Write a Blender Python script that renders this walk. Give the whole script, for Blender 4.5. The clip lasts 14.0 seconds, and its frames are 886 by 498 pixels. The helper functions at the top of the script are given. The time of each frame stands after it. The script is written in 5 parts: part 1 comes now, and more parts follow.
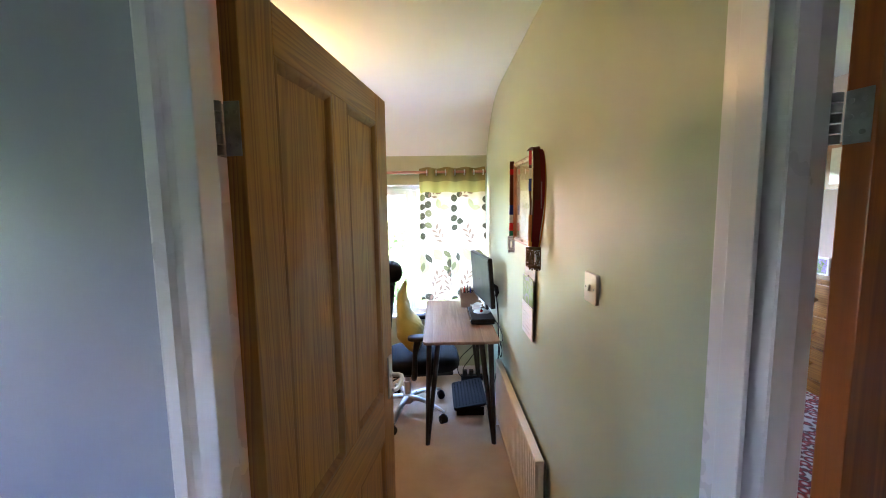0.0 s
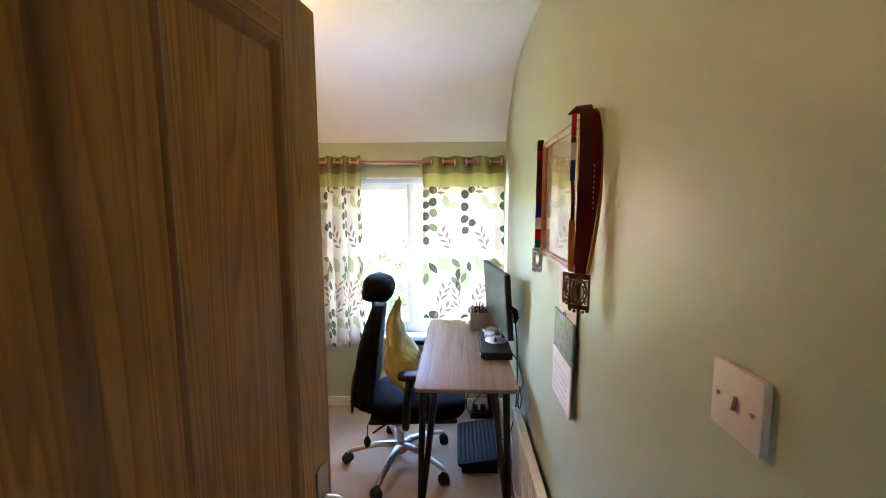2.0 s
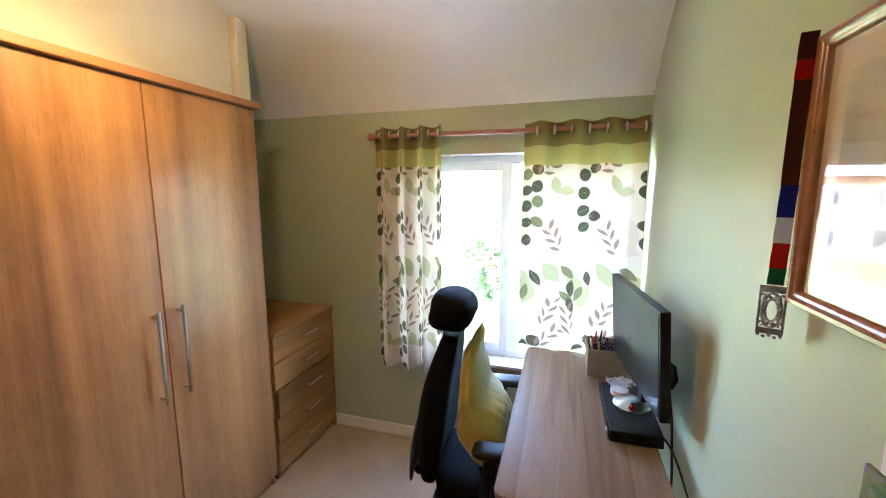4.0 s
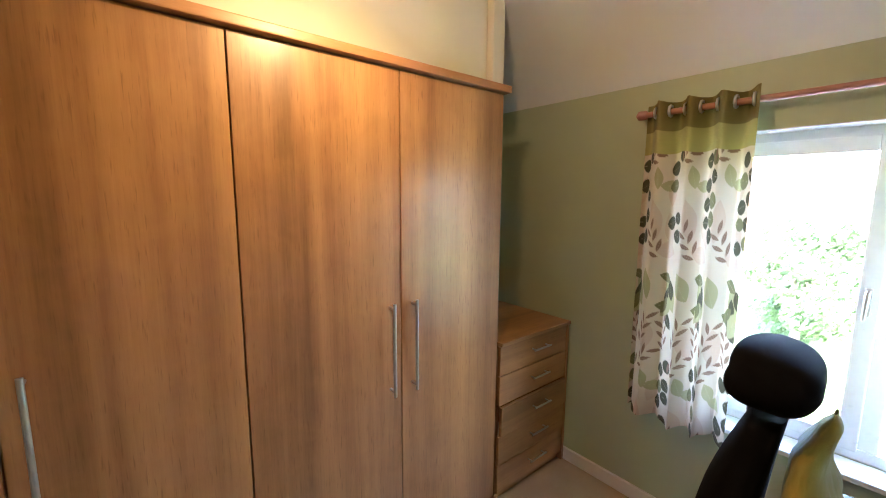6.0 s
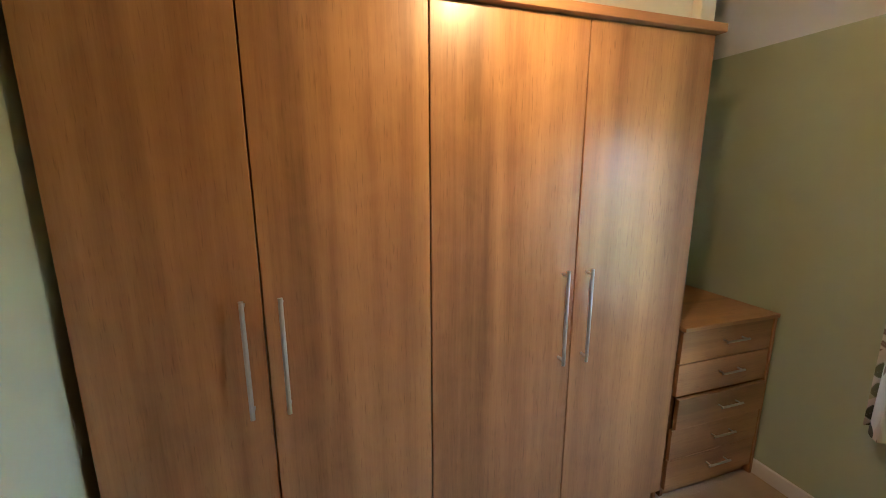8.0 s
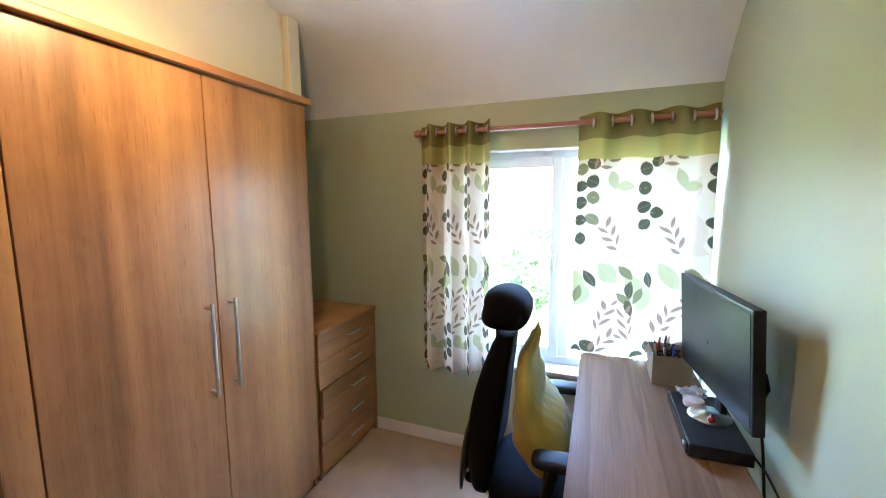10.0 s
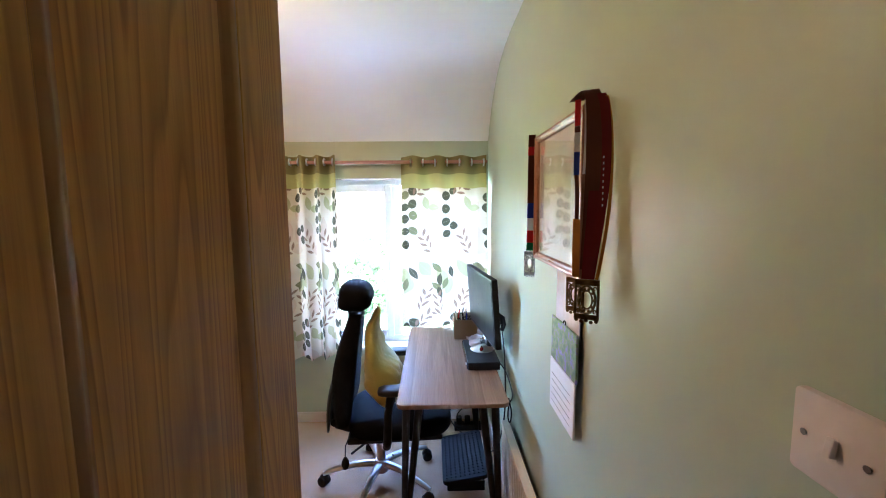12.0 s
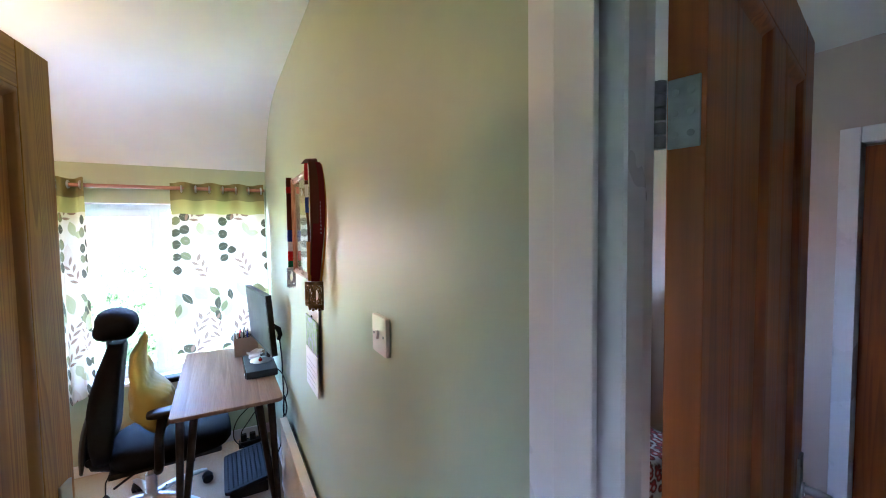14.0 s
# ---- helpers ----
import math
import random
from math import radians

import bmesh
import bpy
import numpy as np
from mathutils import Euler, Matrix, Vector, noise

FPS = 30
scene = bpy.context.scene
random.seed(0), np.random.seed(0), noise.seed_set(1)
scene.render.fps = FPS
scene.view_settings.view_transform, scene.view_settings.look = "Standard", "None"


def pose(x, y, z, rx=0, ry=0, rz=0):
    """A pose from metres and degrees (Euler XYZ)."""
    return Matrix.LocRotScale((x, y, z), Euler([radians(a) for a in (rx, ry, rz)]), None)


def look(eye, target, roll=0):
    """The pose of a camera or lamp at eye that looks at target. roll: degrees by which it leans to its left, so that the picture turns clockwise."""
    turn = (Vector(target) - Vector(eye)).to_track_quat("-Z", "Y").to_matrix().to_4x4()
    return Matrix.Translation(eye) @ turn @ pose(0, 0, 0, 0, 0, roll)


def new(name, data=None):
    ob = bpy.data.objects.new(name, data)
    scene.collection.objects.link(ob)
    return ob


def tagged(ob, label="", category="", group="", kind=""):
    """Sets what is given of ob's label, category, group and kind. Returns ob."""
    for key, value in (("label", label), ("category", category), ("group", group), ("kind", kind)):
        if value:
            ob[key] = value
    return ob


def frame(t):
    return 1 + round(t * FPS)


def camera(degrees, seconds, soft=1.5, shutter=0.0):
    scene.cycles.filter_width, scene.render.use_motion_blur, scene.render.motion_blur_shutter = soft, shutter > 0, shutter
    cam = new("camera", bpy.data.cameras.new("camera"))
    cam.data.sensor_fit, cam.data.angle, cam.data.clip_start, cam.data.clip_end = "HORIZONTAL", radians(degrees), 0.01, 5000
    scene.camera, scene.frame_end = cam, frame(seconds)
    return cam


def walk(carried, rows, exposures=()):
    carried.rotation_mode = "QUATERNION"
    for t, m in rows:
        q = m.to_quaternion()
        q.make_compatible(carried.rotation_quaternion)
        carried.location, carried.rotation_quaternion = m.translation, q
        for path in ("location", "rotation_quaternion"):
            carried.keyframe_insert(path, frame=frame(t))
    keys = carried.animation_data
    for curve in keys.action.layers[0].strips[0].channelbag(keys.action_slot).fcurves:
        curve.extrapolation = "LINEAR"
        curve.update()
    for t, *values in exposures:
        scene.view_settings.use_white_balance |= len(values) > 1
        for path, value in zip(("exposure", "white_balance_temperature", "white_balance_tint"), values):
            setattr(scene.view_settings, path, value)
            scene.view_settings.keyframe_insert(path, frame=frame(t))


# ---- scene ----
cam = camera(96.2, 14.0, soft=1.0)
PATH = [
    (0, (-0.067, 0.205, 1.599), (-0.035, 2.194, 1.385), -0.8),
    (0.5, (-0.039, 0.354, 1.608), (-0.029, 2.341, 1.384), -1.0),
    (1, (0.021, 0.537, 1.611), (-0.042, 2.525, 1.402), -1.0),
    (1.5, (0.048, 0.692, 1.603), (-0.036, 2.679, 1.387), -0.5),
    (2, (0.041, 0.879, 1.599), (-0.031, 2.865, 1.375), -0.2),
    (4.5, (-0.046, 1.749, 1.584), (-0.8, 3.576, 1.281), -0.0),
    (5, (-0.138, 1.82, 1.563), (-1.091, 3.555, 1.277), 0.3),
    (5.5, (-0.18, 1.906, 1.549), (-1.419, 3.453, 1.284), 0.5),
    (6, (-0.219, 1.937, 1.547), (-1.754, 3.191, 1.274), 0.4),
    (6.5, (-0.241, 1.947, 1.534), (-1.994, 2.872, 1.26), 0.1),
    (7, (-0.271, 1.91, 1.53), (-2.131, 2.577, 1.219), 0.3),
    (7.5, (-0.269, 1.877, 1.531), (-2.168, 2.384, 1.163), 0.3),
    (8, (-0.264, 1.851, 1.504), (-2.129, 2.455, 1.108), -0.1),
    (8.5, (-0.259, 1.855, 1.502), (-1.952, 2.845, 1.111), -0.1),
    (9, (-0.218, 1.836, 1.488), (-1.577, 3.261, 1.139), 0.1),
    (11.5, (-0.003, 1.198, 1.584), (-0.12, 3.184, 1.378), -0.8),
    (12, (0.005, 1.013, 1.584), (0.053, 3.002, 1.38), -0.5),
    (12.5, (0.055, 0.84, 1.583), (0.217, 2.826, 1.41), -0.3),
    (13, (0.082, 0.65, 1.593), (0.414, 2.617, 1.456), 0.1),
    (13.5, (0.065, 0.543, 1.589), (0.689, 2.441, 1.489), 0.0),
    (14, (0.072, 0.489, 1.596), (1.051, 2.231, 1.494), -0.8),
]
EXPOSURES = [(0.0, 6.85, 5750, 17), (2.0, 6.62, 5700, 18), (4.5, 6.45, 5650, 14), (7.5, 6.4, 5450, 14), (9.0, 6.42, 5350, 13), (11.5, 6.65, 5100, 18), (13.0, 6.7, 5100, 18), (14.0, 6.9, 5050, 16)]
walk(cam, [(t, look(eye, target, roll)) for t, eye, target, roll in PATH], EXPOSURES)

# ---- world, sun, lamps ----
world = bpy.data.worlds.new("sky")
scene.world = world
world.use_nodes = True
wn = world.node_tree.nodes
sky = wn.new("ShaderNodeTexSky")
sky.sky_type, sky.sun_disc = "NISHITA", False
sky.sun_elevation, sky.sun_rotation = radians(50), radians(150)
sky.air_density, sky.dust_density, sky.ozone_density = 1.0, 3.0, 1.0
wn["Background"].inputs["Strength"].default_value = 0.15
world.node_tree.links.new(sky.outputs["Color"], wn["Background"].inputs["Color"])

sun_data = bpy.data.lights.new("sun", "SUN")
sun_data.energy, sun_data.angle, sun_data.color = 1.5, radians(10), (1.0, 0.95, 0.88)
sun = new("sun", sun_data)
sun.matrix_basis = look((0, 0, 0), (-0.32, 0.56, -0.77))

BULB_WATTS = 0.20
bulb_data = bpy.data.lights.new("bulb_light", "POINT")
bulb_data.energy, bulb_data.shadow_soft_size, bulb_data.color = BULB_WATTS, 0.06, (1.0, 0.60, 0.24)
bulb_light = new("bulb_light", bulb_data)
bulb_light.matrix_basis = pose(-0.92, 2.45, 2.21)
spot_data = bpy.data.lights.new("reflector_light", "SPOT")
spot_data.energy, spot_data.shadow_soft_size, spot_data.color = 0.42, 0.03, (1.0, 0.70, 0.28)
spot_data.spot_size, spot_data.spot_blend = radians(105), 1.0
spot_light = new("reflector_light", spot_data)
spot_light.matrix_basis = look((-0.95, 2.45, 2.20), (-1.445, 2.42, 1.74))


# ---- node materials ----
class Nodes:
    def __init__(self, name):
        self.m = bpy.data.materials.new(name)
        self.m.use_nodes = True
        self.t = self.m.node_tree
        self.b = self.t.nodes["Principled BSDF"]
        self.out = self.t.nodes["Material Output"]

    def n(self, kind, **inputs):
        node = self.t.nodes.new("ShaderNode" + kind)
        for key, value in inputs.items():
            self.put(node.inputs[key.replace("_", " ")], value)
        return node

    def put(self, socket, value):
        if isinstance(value, bpy.types.NodeSocket):
            self.t.links.new(value, socket)
        else:
            socket.default_value = value

    def coords(self, scale=(1, 1, 1), vary=True):
        tc = self.n("TexCoord")
        vec = tc.outputs["Object"]
        if vary:
            info = self.n("ObjectInfo")
            mul = self.n("Math", Value=info.outputs["Random"])
            mul.operation = "MULTIPLY"
            mul.inputs[1].default_value = 37.0
            add = self.n("VectorMath")
            self.put(add.inputs[0], vec)
            self.put(add.inputs[1], mul.outputs[0])
            vec = add.outputs[0]
        mp = self.n("Mapping", Vector=vec, Scale=scale)
        return mp.outputs[0]

    def noise(self, vec, scale, detail=4.0, rough=0.55, distortion=0.0):
        nz = self.n("TexNoise", Vector=vec, Scale=scale, Detail=detail, Roughness=rough, Distortion=distortion)
        return nz.outputs["Fac"]

    def ramp(self, fac, stops):
        r = self.n("ValToRGB", Fac=fac)
        e = r.color_ramp.elements
        e[0].position, e[0].color = stops[0][0], (*stops[0][1], 1)
        e[1].position, e[1].color = stops[-1][0], (*stops[-1][1], 1)
        for p, c in stops[1:-1]:
            e.new(p).color = (*c, 1)
        return r.outputs["Color"]

    def mix(self, fac, a, b, blend="MIX"):
        mx = self.n("Mix")
        mx.data_type, mx.blend_type = "RGBA", blend
        for socket, value in ((mx.inputs[0], fac), (mx.inputs[6], a), (mx.inputs[7], b)):
            self.put(socket, (*value, 1) if isinstance(value, tuple) and len(value) == 3 else value)
        return mx.outputs[2]

    def math(self, op, a, b=0.0):
        node = self.n("Math")
        node.operation = op
        self.put(node.inputs[0], a)
        self.put(node.inputs[1], b)
        return node.outputs[0]

    def bump(self, height, strength, distance=0.01):
        node = self.n("Bump", Height=height, Strength=strength, Distance=distance)
        self.put(self.b.inputs["Normal"], node.outputs[0])

    def set(self, color=None, rough=None, metal=None, **more):
        if color is not None:
            self.put(self.b.inputs["Base Color"], (*color, 1) if isinstance(color, tuple) else color)
        if rough is not None:
            self.put(self.b.inputs["Roughness"], rough)
        if metal is not None:
            self.put(self.b.inputs["Metallic"], metal)
        for key, value in more.items():
            self.put(self.b.inputs[key.replace("_", " ")], value)
        return self


def painted(name, color, rough=0.5, peel=0.08, blotch=0.08, peel_scale=260):
    k = Nodes(name)
    v = k.coords(vary=False)
    big = k.noise(v, 1.7, 5, 0.6)
    fine = k.noise(v, peel_scale, 3, 0.6)
    lo = tuple(c * (1 - blotch) for c in color)
    hi = tuple(min(1, c * (1 + blotch)) for c in color)
    k.set(k.ramp(big, ((0.3, lo), (0.7, hi))), k.math("ADD", k.math("MULTIPLY", big, 0.12), rough - 0.06))
    k.bump(k.math("ADD", fine, k.math("MULTIPLY", k.noise(v, 22, 3), 1.2)), peel, 0.002)
    return k.m


def wood(name, light, dark, stretch, lines=26, fine=0.5, rough=0.4, base=3.0, coat=0.0, streak=None, thin=2.2):
    """stretch: scales of the three axes; the axis along the grain has the small one."""
    k = Nodes(name)
    v = k.coords(stretch)
    low = k.noise(v, base, 2.0, 0.45, 0.35)
    rings = k.math("FRACT", k.math("MULTIPLY", low, lines / 6.2832))
    rings = k.math("MULTIPLY", k.math("POWER", rings, thin), k.math("MINIMUM", k.math("MULTIPLY", k.math("SUBTRACT", 1.0, rings), 7.0), 1.0))
    grain = k.noise(v, base * 22, 4, 0.7)
    tone = k.noise(v, base * 3.2, 3, 0.6)
    c = k.mix(k.math("MULTIPLY", rings, 0.85), light, dark)
    c = k.mix(k.ramp(grain, ((0.42, (0, 0, 0)), (0.72, (fine, fine, fine)))), c, dark)
    mid = tuple((a * 0.55 + b * 0.45) for a, b in zip(light, dark))
    c = k.mix(k.ramp(tone, ((0.4, (0, 0, 0)), (0.75, (0.5, 0.5, 0.5)))), c, streak or mid)
    k.set(c, k.math("ADD", k.math("MULTIPLY", grain, 0.15), rough - 0.07))
    if coat:
        k.set(Coat_Weight=coat, Coat_Roughness=0.18)
    k.bump(grain, 0.06, 0.002)
    return k.m


def laminate(name, stretch):
    """Straight-grained pear-wood foil: broad bands, streaks and fine pores, with faint cross figure."""
    k = Nodes(name)
    v = k.coords(stretch)
    w = k.coords((4.0, 4.0, 3.0) if stretch[2] < 1 else (4.0, 3.0, 4.0))
    a, b, c = k.noise(v, 6, 3, 0.5, 0.3), k.noise(v, 24, 3, 0.6), k.noise(v, 170, 3, 0.6)
    figure = k.noise(w, 2.4, 4, 0.6, 0.6)
    mixed = k.math("ADD", k.math("ADD", k.math("MULTIPLY", a, 0.54), k.math("MULTIPLY", b, 0.20)), k.math("ADD", k.math("MULTIPLY", c, 0.11), k.math("MULTIPLY", figure, 0.13)))
    col = k.ramp(mixed, ((0.37, (0.190, 0.086, 0.027)), (0.46, (0.285, 0.128, 0.045)), (0.55, (0.37, 0.178, 0.062)), (0.65, (0.46, 0.232, 0.084))))
    flecks = k.noise(k.coords((60.0, 60.0, 5.0) if stretch[2] < 1 else (60.0, 5.0, 60.0)), 3.0, 2, 0.5)
    col = k.mix(k.ramp(flecks, ((0.60, (0, 0, 0)), (0.74, (0.45, 0.45, 0.45)))), col, (0.13, 0.05, 0.015))
    k.set(col, k.math("ADD", k.math("MULTIPLY", b, 0.16), 0.28), Coat_Weight=0.08, Coat_Roughness=0.2)
    k.bump(c, 0.04, 0.002)
    return k.m


def plain(name, color, rough=0.5, metal=0.0, wear=0.1, scale=30, bumps=0.03):
    k = Nodes(name)
    v = k.coords()
    nz = k.noise(v, scale, 4)
    lo, hi = (tuple(min(1, c * f) for c in color) for f in (1 - wear, 1 + wear))
    k.set(k.ramp(nz, ((0.3, lo), (0.7, hi))), k.math("ADD", k.math("MULTIPLY", nz, 0.14), rough - 0.07), metal)
    k.bump(k.noise(v, scale * 12, 3), bumps, 0.002)
    return k.m


def fabric(name, color, weave=900, sheen=0.3, wear=0.25):
    k = Nodes(name)
    v = k.coords()
    a = k.noise(v, weave, 2)
    b = k.noise(v, 9, 4)
    lo, hi = (tuple(min(1, c * f) for c in color) for f in (1 - wear, 1 + wear))
    k.set(k.ramp(k.math("ADD", k.math("MULTIPLY", a, 0.5), k.math("MULTIPLY", b, 0.5)), ((0.35, lo), (0.65, hi))), 0.9, Sheen_Weight=sheen, Specular_IOR_Level=0.08)
    k.bump(a, 0.3, 0.002)
    return k.m


GREEN = painted("sage_paint", (0.42, 0.457, 0.318), 0.45, 0.10, 0.05)
WHITE_CEIL = painted("ceiling_paint", (0.80, 0.79, 0.77), 0.75, 0.08, 0.03)
GREY_BLUE = painted("landing_paint", (0.31, 0.315, 0.38), 0.45, 0.10, 0.06)
PINK_GREY = painted("bedroom_paint", (0.58, 0.46, 0.40), 0.6, 0.08, 0.05)
GLOSS = painted("white_gloss", (0.74, 0.70, 0.72), 0.28, 0.05, 0.05, 90)
UPVC = plain("white_upvc", (0.70, 0.72, 0.74), 0.3, 0, 0.03)
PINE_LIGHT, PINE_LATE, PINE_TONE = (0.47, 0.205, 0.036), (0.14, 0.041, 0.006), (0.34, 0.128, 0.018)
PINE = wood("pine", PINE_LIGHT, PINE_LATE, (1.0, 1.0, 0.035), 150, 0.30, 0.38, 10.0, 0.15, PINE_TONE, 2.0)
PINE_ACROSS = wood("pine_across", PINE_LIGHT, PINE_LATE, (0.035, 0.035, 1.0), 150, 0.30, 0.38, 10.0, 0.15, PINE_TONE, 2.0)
# Beads darker than the pine: the panel recess's shade put into the colour.
PINE_BEAD_SHADED = wood("pine_bead_shaded", (0.30, 0.125, 0.030), (0.15, 0.048, 0.010), (1.0, 1.0, 0.05), 60, 0.3, 0.38, 8.0, 0.15)
PINE_DARK = wood("pine_orange", (0.42, 0.112, 0.017), (0.18, 0.038, 0.005), (1.0, 1.0, 0.04), 100, 0.35, 0.38, 6.5, 0.15)
LAMINATE = laminate("pear_laminate", (1.0, 1.0, 0.035))
LAM_ACROSS = laminate("pear_laminate_across", (1.0, 0.035, 1.0))
EDGE = wood("pear_edging", (0.36, 0.165, 0.06), (0.26, 0.11, 0.036), (1.6, 0.2, 1.6), 6, 0.5, 0.4)
DESK = wood("desk_laminate", (0.29, 0.178, 0.108), (0.13, 0.070, 0.038), (2.0, 0.06, 2.0), 22, 0.45, 0.55, 5.0, 0.0, (0.20, 0.118, 0.07))
DESK.node_tree.nodes["Principled BSDF"].inputs["Specular IOR Level"].default_value = 0.2
ROD_WOOD = wood("rod_wood", (0.42, 0.20, 0.14), (0.28, 0.11, 0.07), (0.2, 2, 2), 8, 0.4, 0.35)
BLACK = plain("black_plastic", (0.011, 0.011, 0.012), 0.45, 0, 0.3)
BLACK_LEG = plain("black_lacquer", (0.02, 0.018, 0.018), 0.5, 0, 0.3)
RUBBER = plain("black_rubber", (0.009, 0.009, 0.010), 0.7, 0, 0.3)
SCREEN = plain("dark_screen", (0.006, 0.0065, 0.007), 0.30, 0, 0.1, 8, 0.0)
SCREEN.node_tree.nodes["Principled BSDF"].inputs["Specular IOR Level"].default_value = 0.12
for dark in (BLACK, BLACK_LEG, RUBBER):
    dark.node_tree.nodes["Principled BSDF"].inputs["Specular IOR Level"].default_value = 0.25
CHAIR_CLOTH = fabric("navy_black_cloth", (0.0065, 0.0065, 0.0085), 700, 0.0)
OLIVE_CLOTH = fabric("olive_gold_cloth", (0.40, 0.34, 0.085), 500, 0.4, 0.15)
SILVER = plain("satin_aluminium", (0.62, 0.62, 0.64), 0.3, 1.0, 0.1)
STEEL = plain("brushed_steel", (0.56, 0.54, 0.52), 0.42, 1.0, 0.03, 30, 0.0)
HINGE = plain("zinc_hinge", (0.30, 0.30, 0.31), 0.42, 1.0, 0.25)
BRASS = plain("aged_brass", (0.19, 0.135, 0.07), 0.38, 1.0, 0.35, 60, 0.2)
PEWTER = plain("pewter", (0.42, 0.42, 0.43), 0.4, 1.0, 0.3, 80, 0.2)
SWITCH = plain("switch_plastic", (0.66, 0.56, 0.49), 0.35, 0, 0.04)
RADIATOR = painted("radiator_enamel", (0.72, 0.62, 0.50), 0.32, 0.04, 0.05)
PAPER = plain("paper", (0.80, 0.78, 0.80), 0.7, 0, 0.03)
PAPER_PINK = plain("paper_warm", (0.70, 0.65, 0.72), 0.7, 0, 0.08, 40)
FELT_GREY = fabric("box_fabric", (0.28, 0.24, 0.20), 600, 0.2, 0.15)
FRAME_WOOD = wood("copper_frame_wood", (0.36, 0.16, 0.085), (0.20, 0.075, 0.035), (2, 0.2, 2), 10, 0.4, 0.28, 4.0, 0.4)
RED_RIBBON = fabric("wine_ribbon", (0.16, 0.010, 0.014), 1500, 0.35, 0.12)
BROWN_RIBBON = fabric("brown_ribbon", (0.11, 0.03, 0.018), 1500, 0.35, 0.12)
GOLD_RIBBON = fabric("gold_ribbon", (0.46, 0.19, 0.02), 1500, 0.35, 0.12)
BLUE_RIBBON = fabric("blue_ribbon", (0.02, 0.04, 0.28), 1500, 0.3, 0.1)
SCARLET = fabric("scarlet_ribbon", (0.50, 0.02, 0.02), 1500, 0.3, 0.1)
GREEN_RIBBON = fabric("green_ribbon", (0.01, 0.14, 0.06), 1500, 0.3, 0.1)
WHITE_RIBBON = fabric("white_ribbon", (0.70, 0.66, 0.68), 1500, 0.3, 0.08)
RED_GLOSS = plain("red_gloss", (0.30, 0.01, 0.015), 0.25, 0, 0.1)
SKIN_GREY = plain("grey_cord", (0.30, 0.28, 0.27), 0.6, 0, 0.1)


def carpet_mat(name, color):
    k = Nodes(name)
    v = k.coords(vary=False)
    a, b = k.noise(v, 420, 3, 0.7), k.noise(v, 3.5, 5, 0.6)
    lo, hi = (tuple(c * f for c in color) for f in (0.72, 1.2))
    c = k.ramp(k.math("ADD", k.math("MULTIPLY", a, 0.55), k.math("MULTIPLY", b, 0.45)), ((0.35, lo), (0.68, hi)))
    k.set(c, 0.95, Sheen_Weight=0.25)
    k.bump(a, 0.6, 0.006)
    return k.m


CARPET = carpet_mat("beige_carpet", (0.43, 0.30, 0.19))


def pane_mat(name, tint=(1, 1, 1)):
    k = Nodes(name)
    face = k.n("LayerWeight").outputs["Facing"]
    shine = k.math("ADD", k.math("MULTIPLY", k.math("POWER", face, 5.0), 0.92), 0.05)
    tr, gl = k.n("BsdfTransparent", Color=(*tint, 1)), k.n("BsdfGlossy", Roughness=0.01)
    mx = k.n("MixShader", Fac=shine)
    k.put(mx.inputs[1], tr.outputs[0])
    k.put(mx.inputs[2], gl.outputs[0])
    k.put(k.out.inputs["Surface"], mx.outputs[0])
    return k.m


PANE = pane_mat("window_glass")


MAT_BOARD = plain("mat_board", (0.62, 0.52, 0.42), 0.1, 0, 0.05)


def photo_mat():
    k = Nodes("garden_photo")
    v = k.coords(vary=False)
    nz, n2 = k.noise(v, 28, 5, 0.7), k.noise(v, 60, 3, 0.6, 1.0)
    c = k.ramp(nz, ((0.3, (0.03, 0.05, 0.03)), (0.44, (0.10, 0.19, 0.05)), (0.52, (0.24, 0.26, 0.08)), (0.58, (0.22, 0.14, 0.48)), (0.72, (0.42, 0.38, 0.62))))
    k.set(k.mix(k.math("MULTIPLY", n2, 0.3), c, (0.08, 0.10, 0.10)), 0.35)
    return k.m


PHOTO = photo_mat()


def curtain_mat():
    k = Nodes("printed_curtain")
    at = k.n("Attribute")
    at.attribute_name = "print"
    v = k.coords(vary=False)
    w = k.noise(v, 900, 2)
    c = k.mix(k.math("MULTIPLY", w, 0.12), at.outputs["Color"], (0.2, 0.2, 0.15))
    k.set(c, 0.9)
    k.bump(w, 0.2, 0.001)
    tl = k.n("BsdfTranslucent", Color=c)
    mx = k.n("MixShader", Fac=0.17)
    k.put(mx.inputs[1], k.b.outputs[0])
    k.put(mx.inputs[2], tl.outputs[0])
    k.put(k.out.inputs["Surface"], mx.outputs[0])
    return k.m


CURTAIN = curtain_mat()


def leaf_mat(name, color):
    k = Nodes(name)
    geo = k.n("NewGeometry")
    lo, hi = (tuple(c * f for c in color) for f in (0.8, 1.25))
    c = k.ramp(geo.outputs["Random Per Island"], ((0.0, lo), (1.0, hi)))
    k.set(c, 0.55)
    tl = k.n("BsdfTranslucent", Color=c)
    mx = k.n("MixShader", Fac=0.2)
    k.put(mx.inputs[1], k.b.outputs[0])
    k.put(mx.inputs[2], tl.outputs[0])
    k.put(k.out.inputs["Surface"], mx.outputs[0])
    return k.m


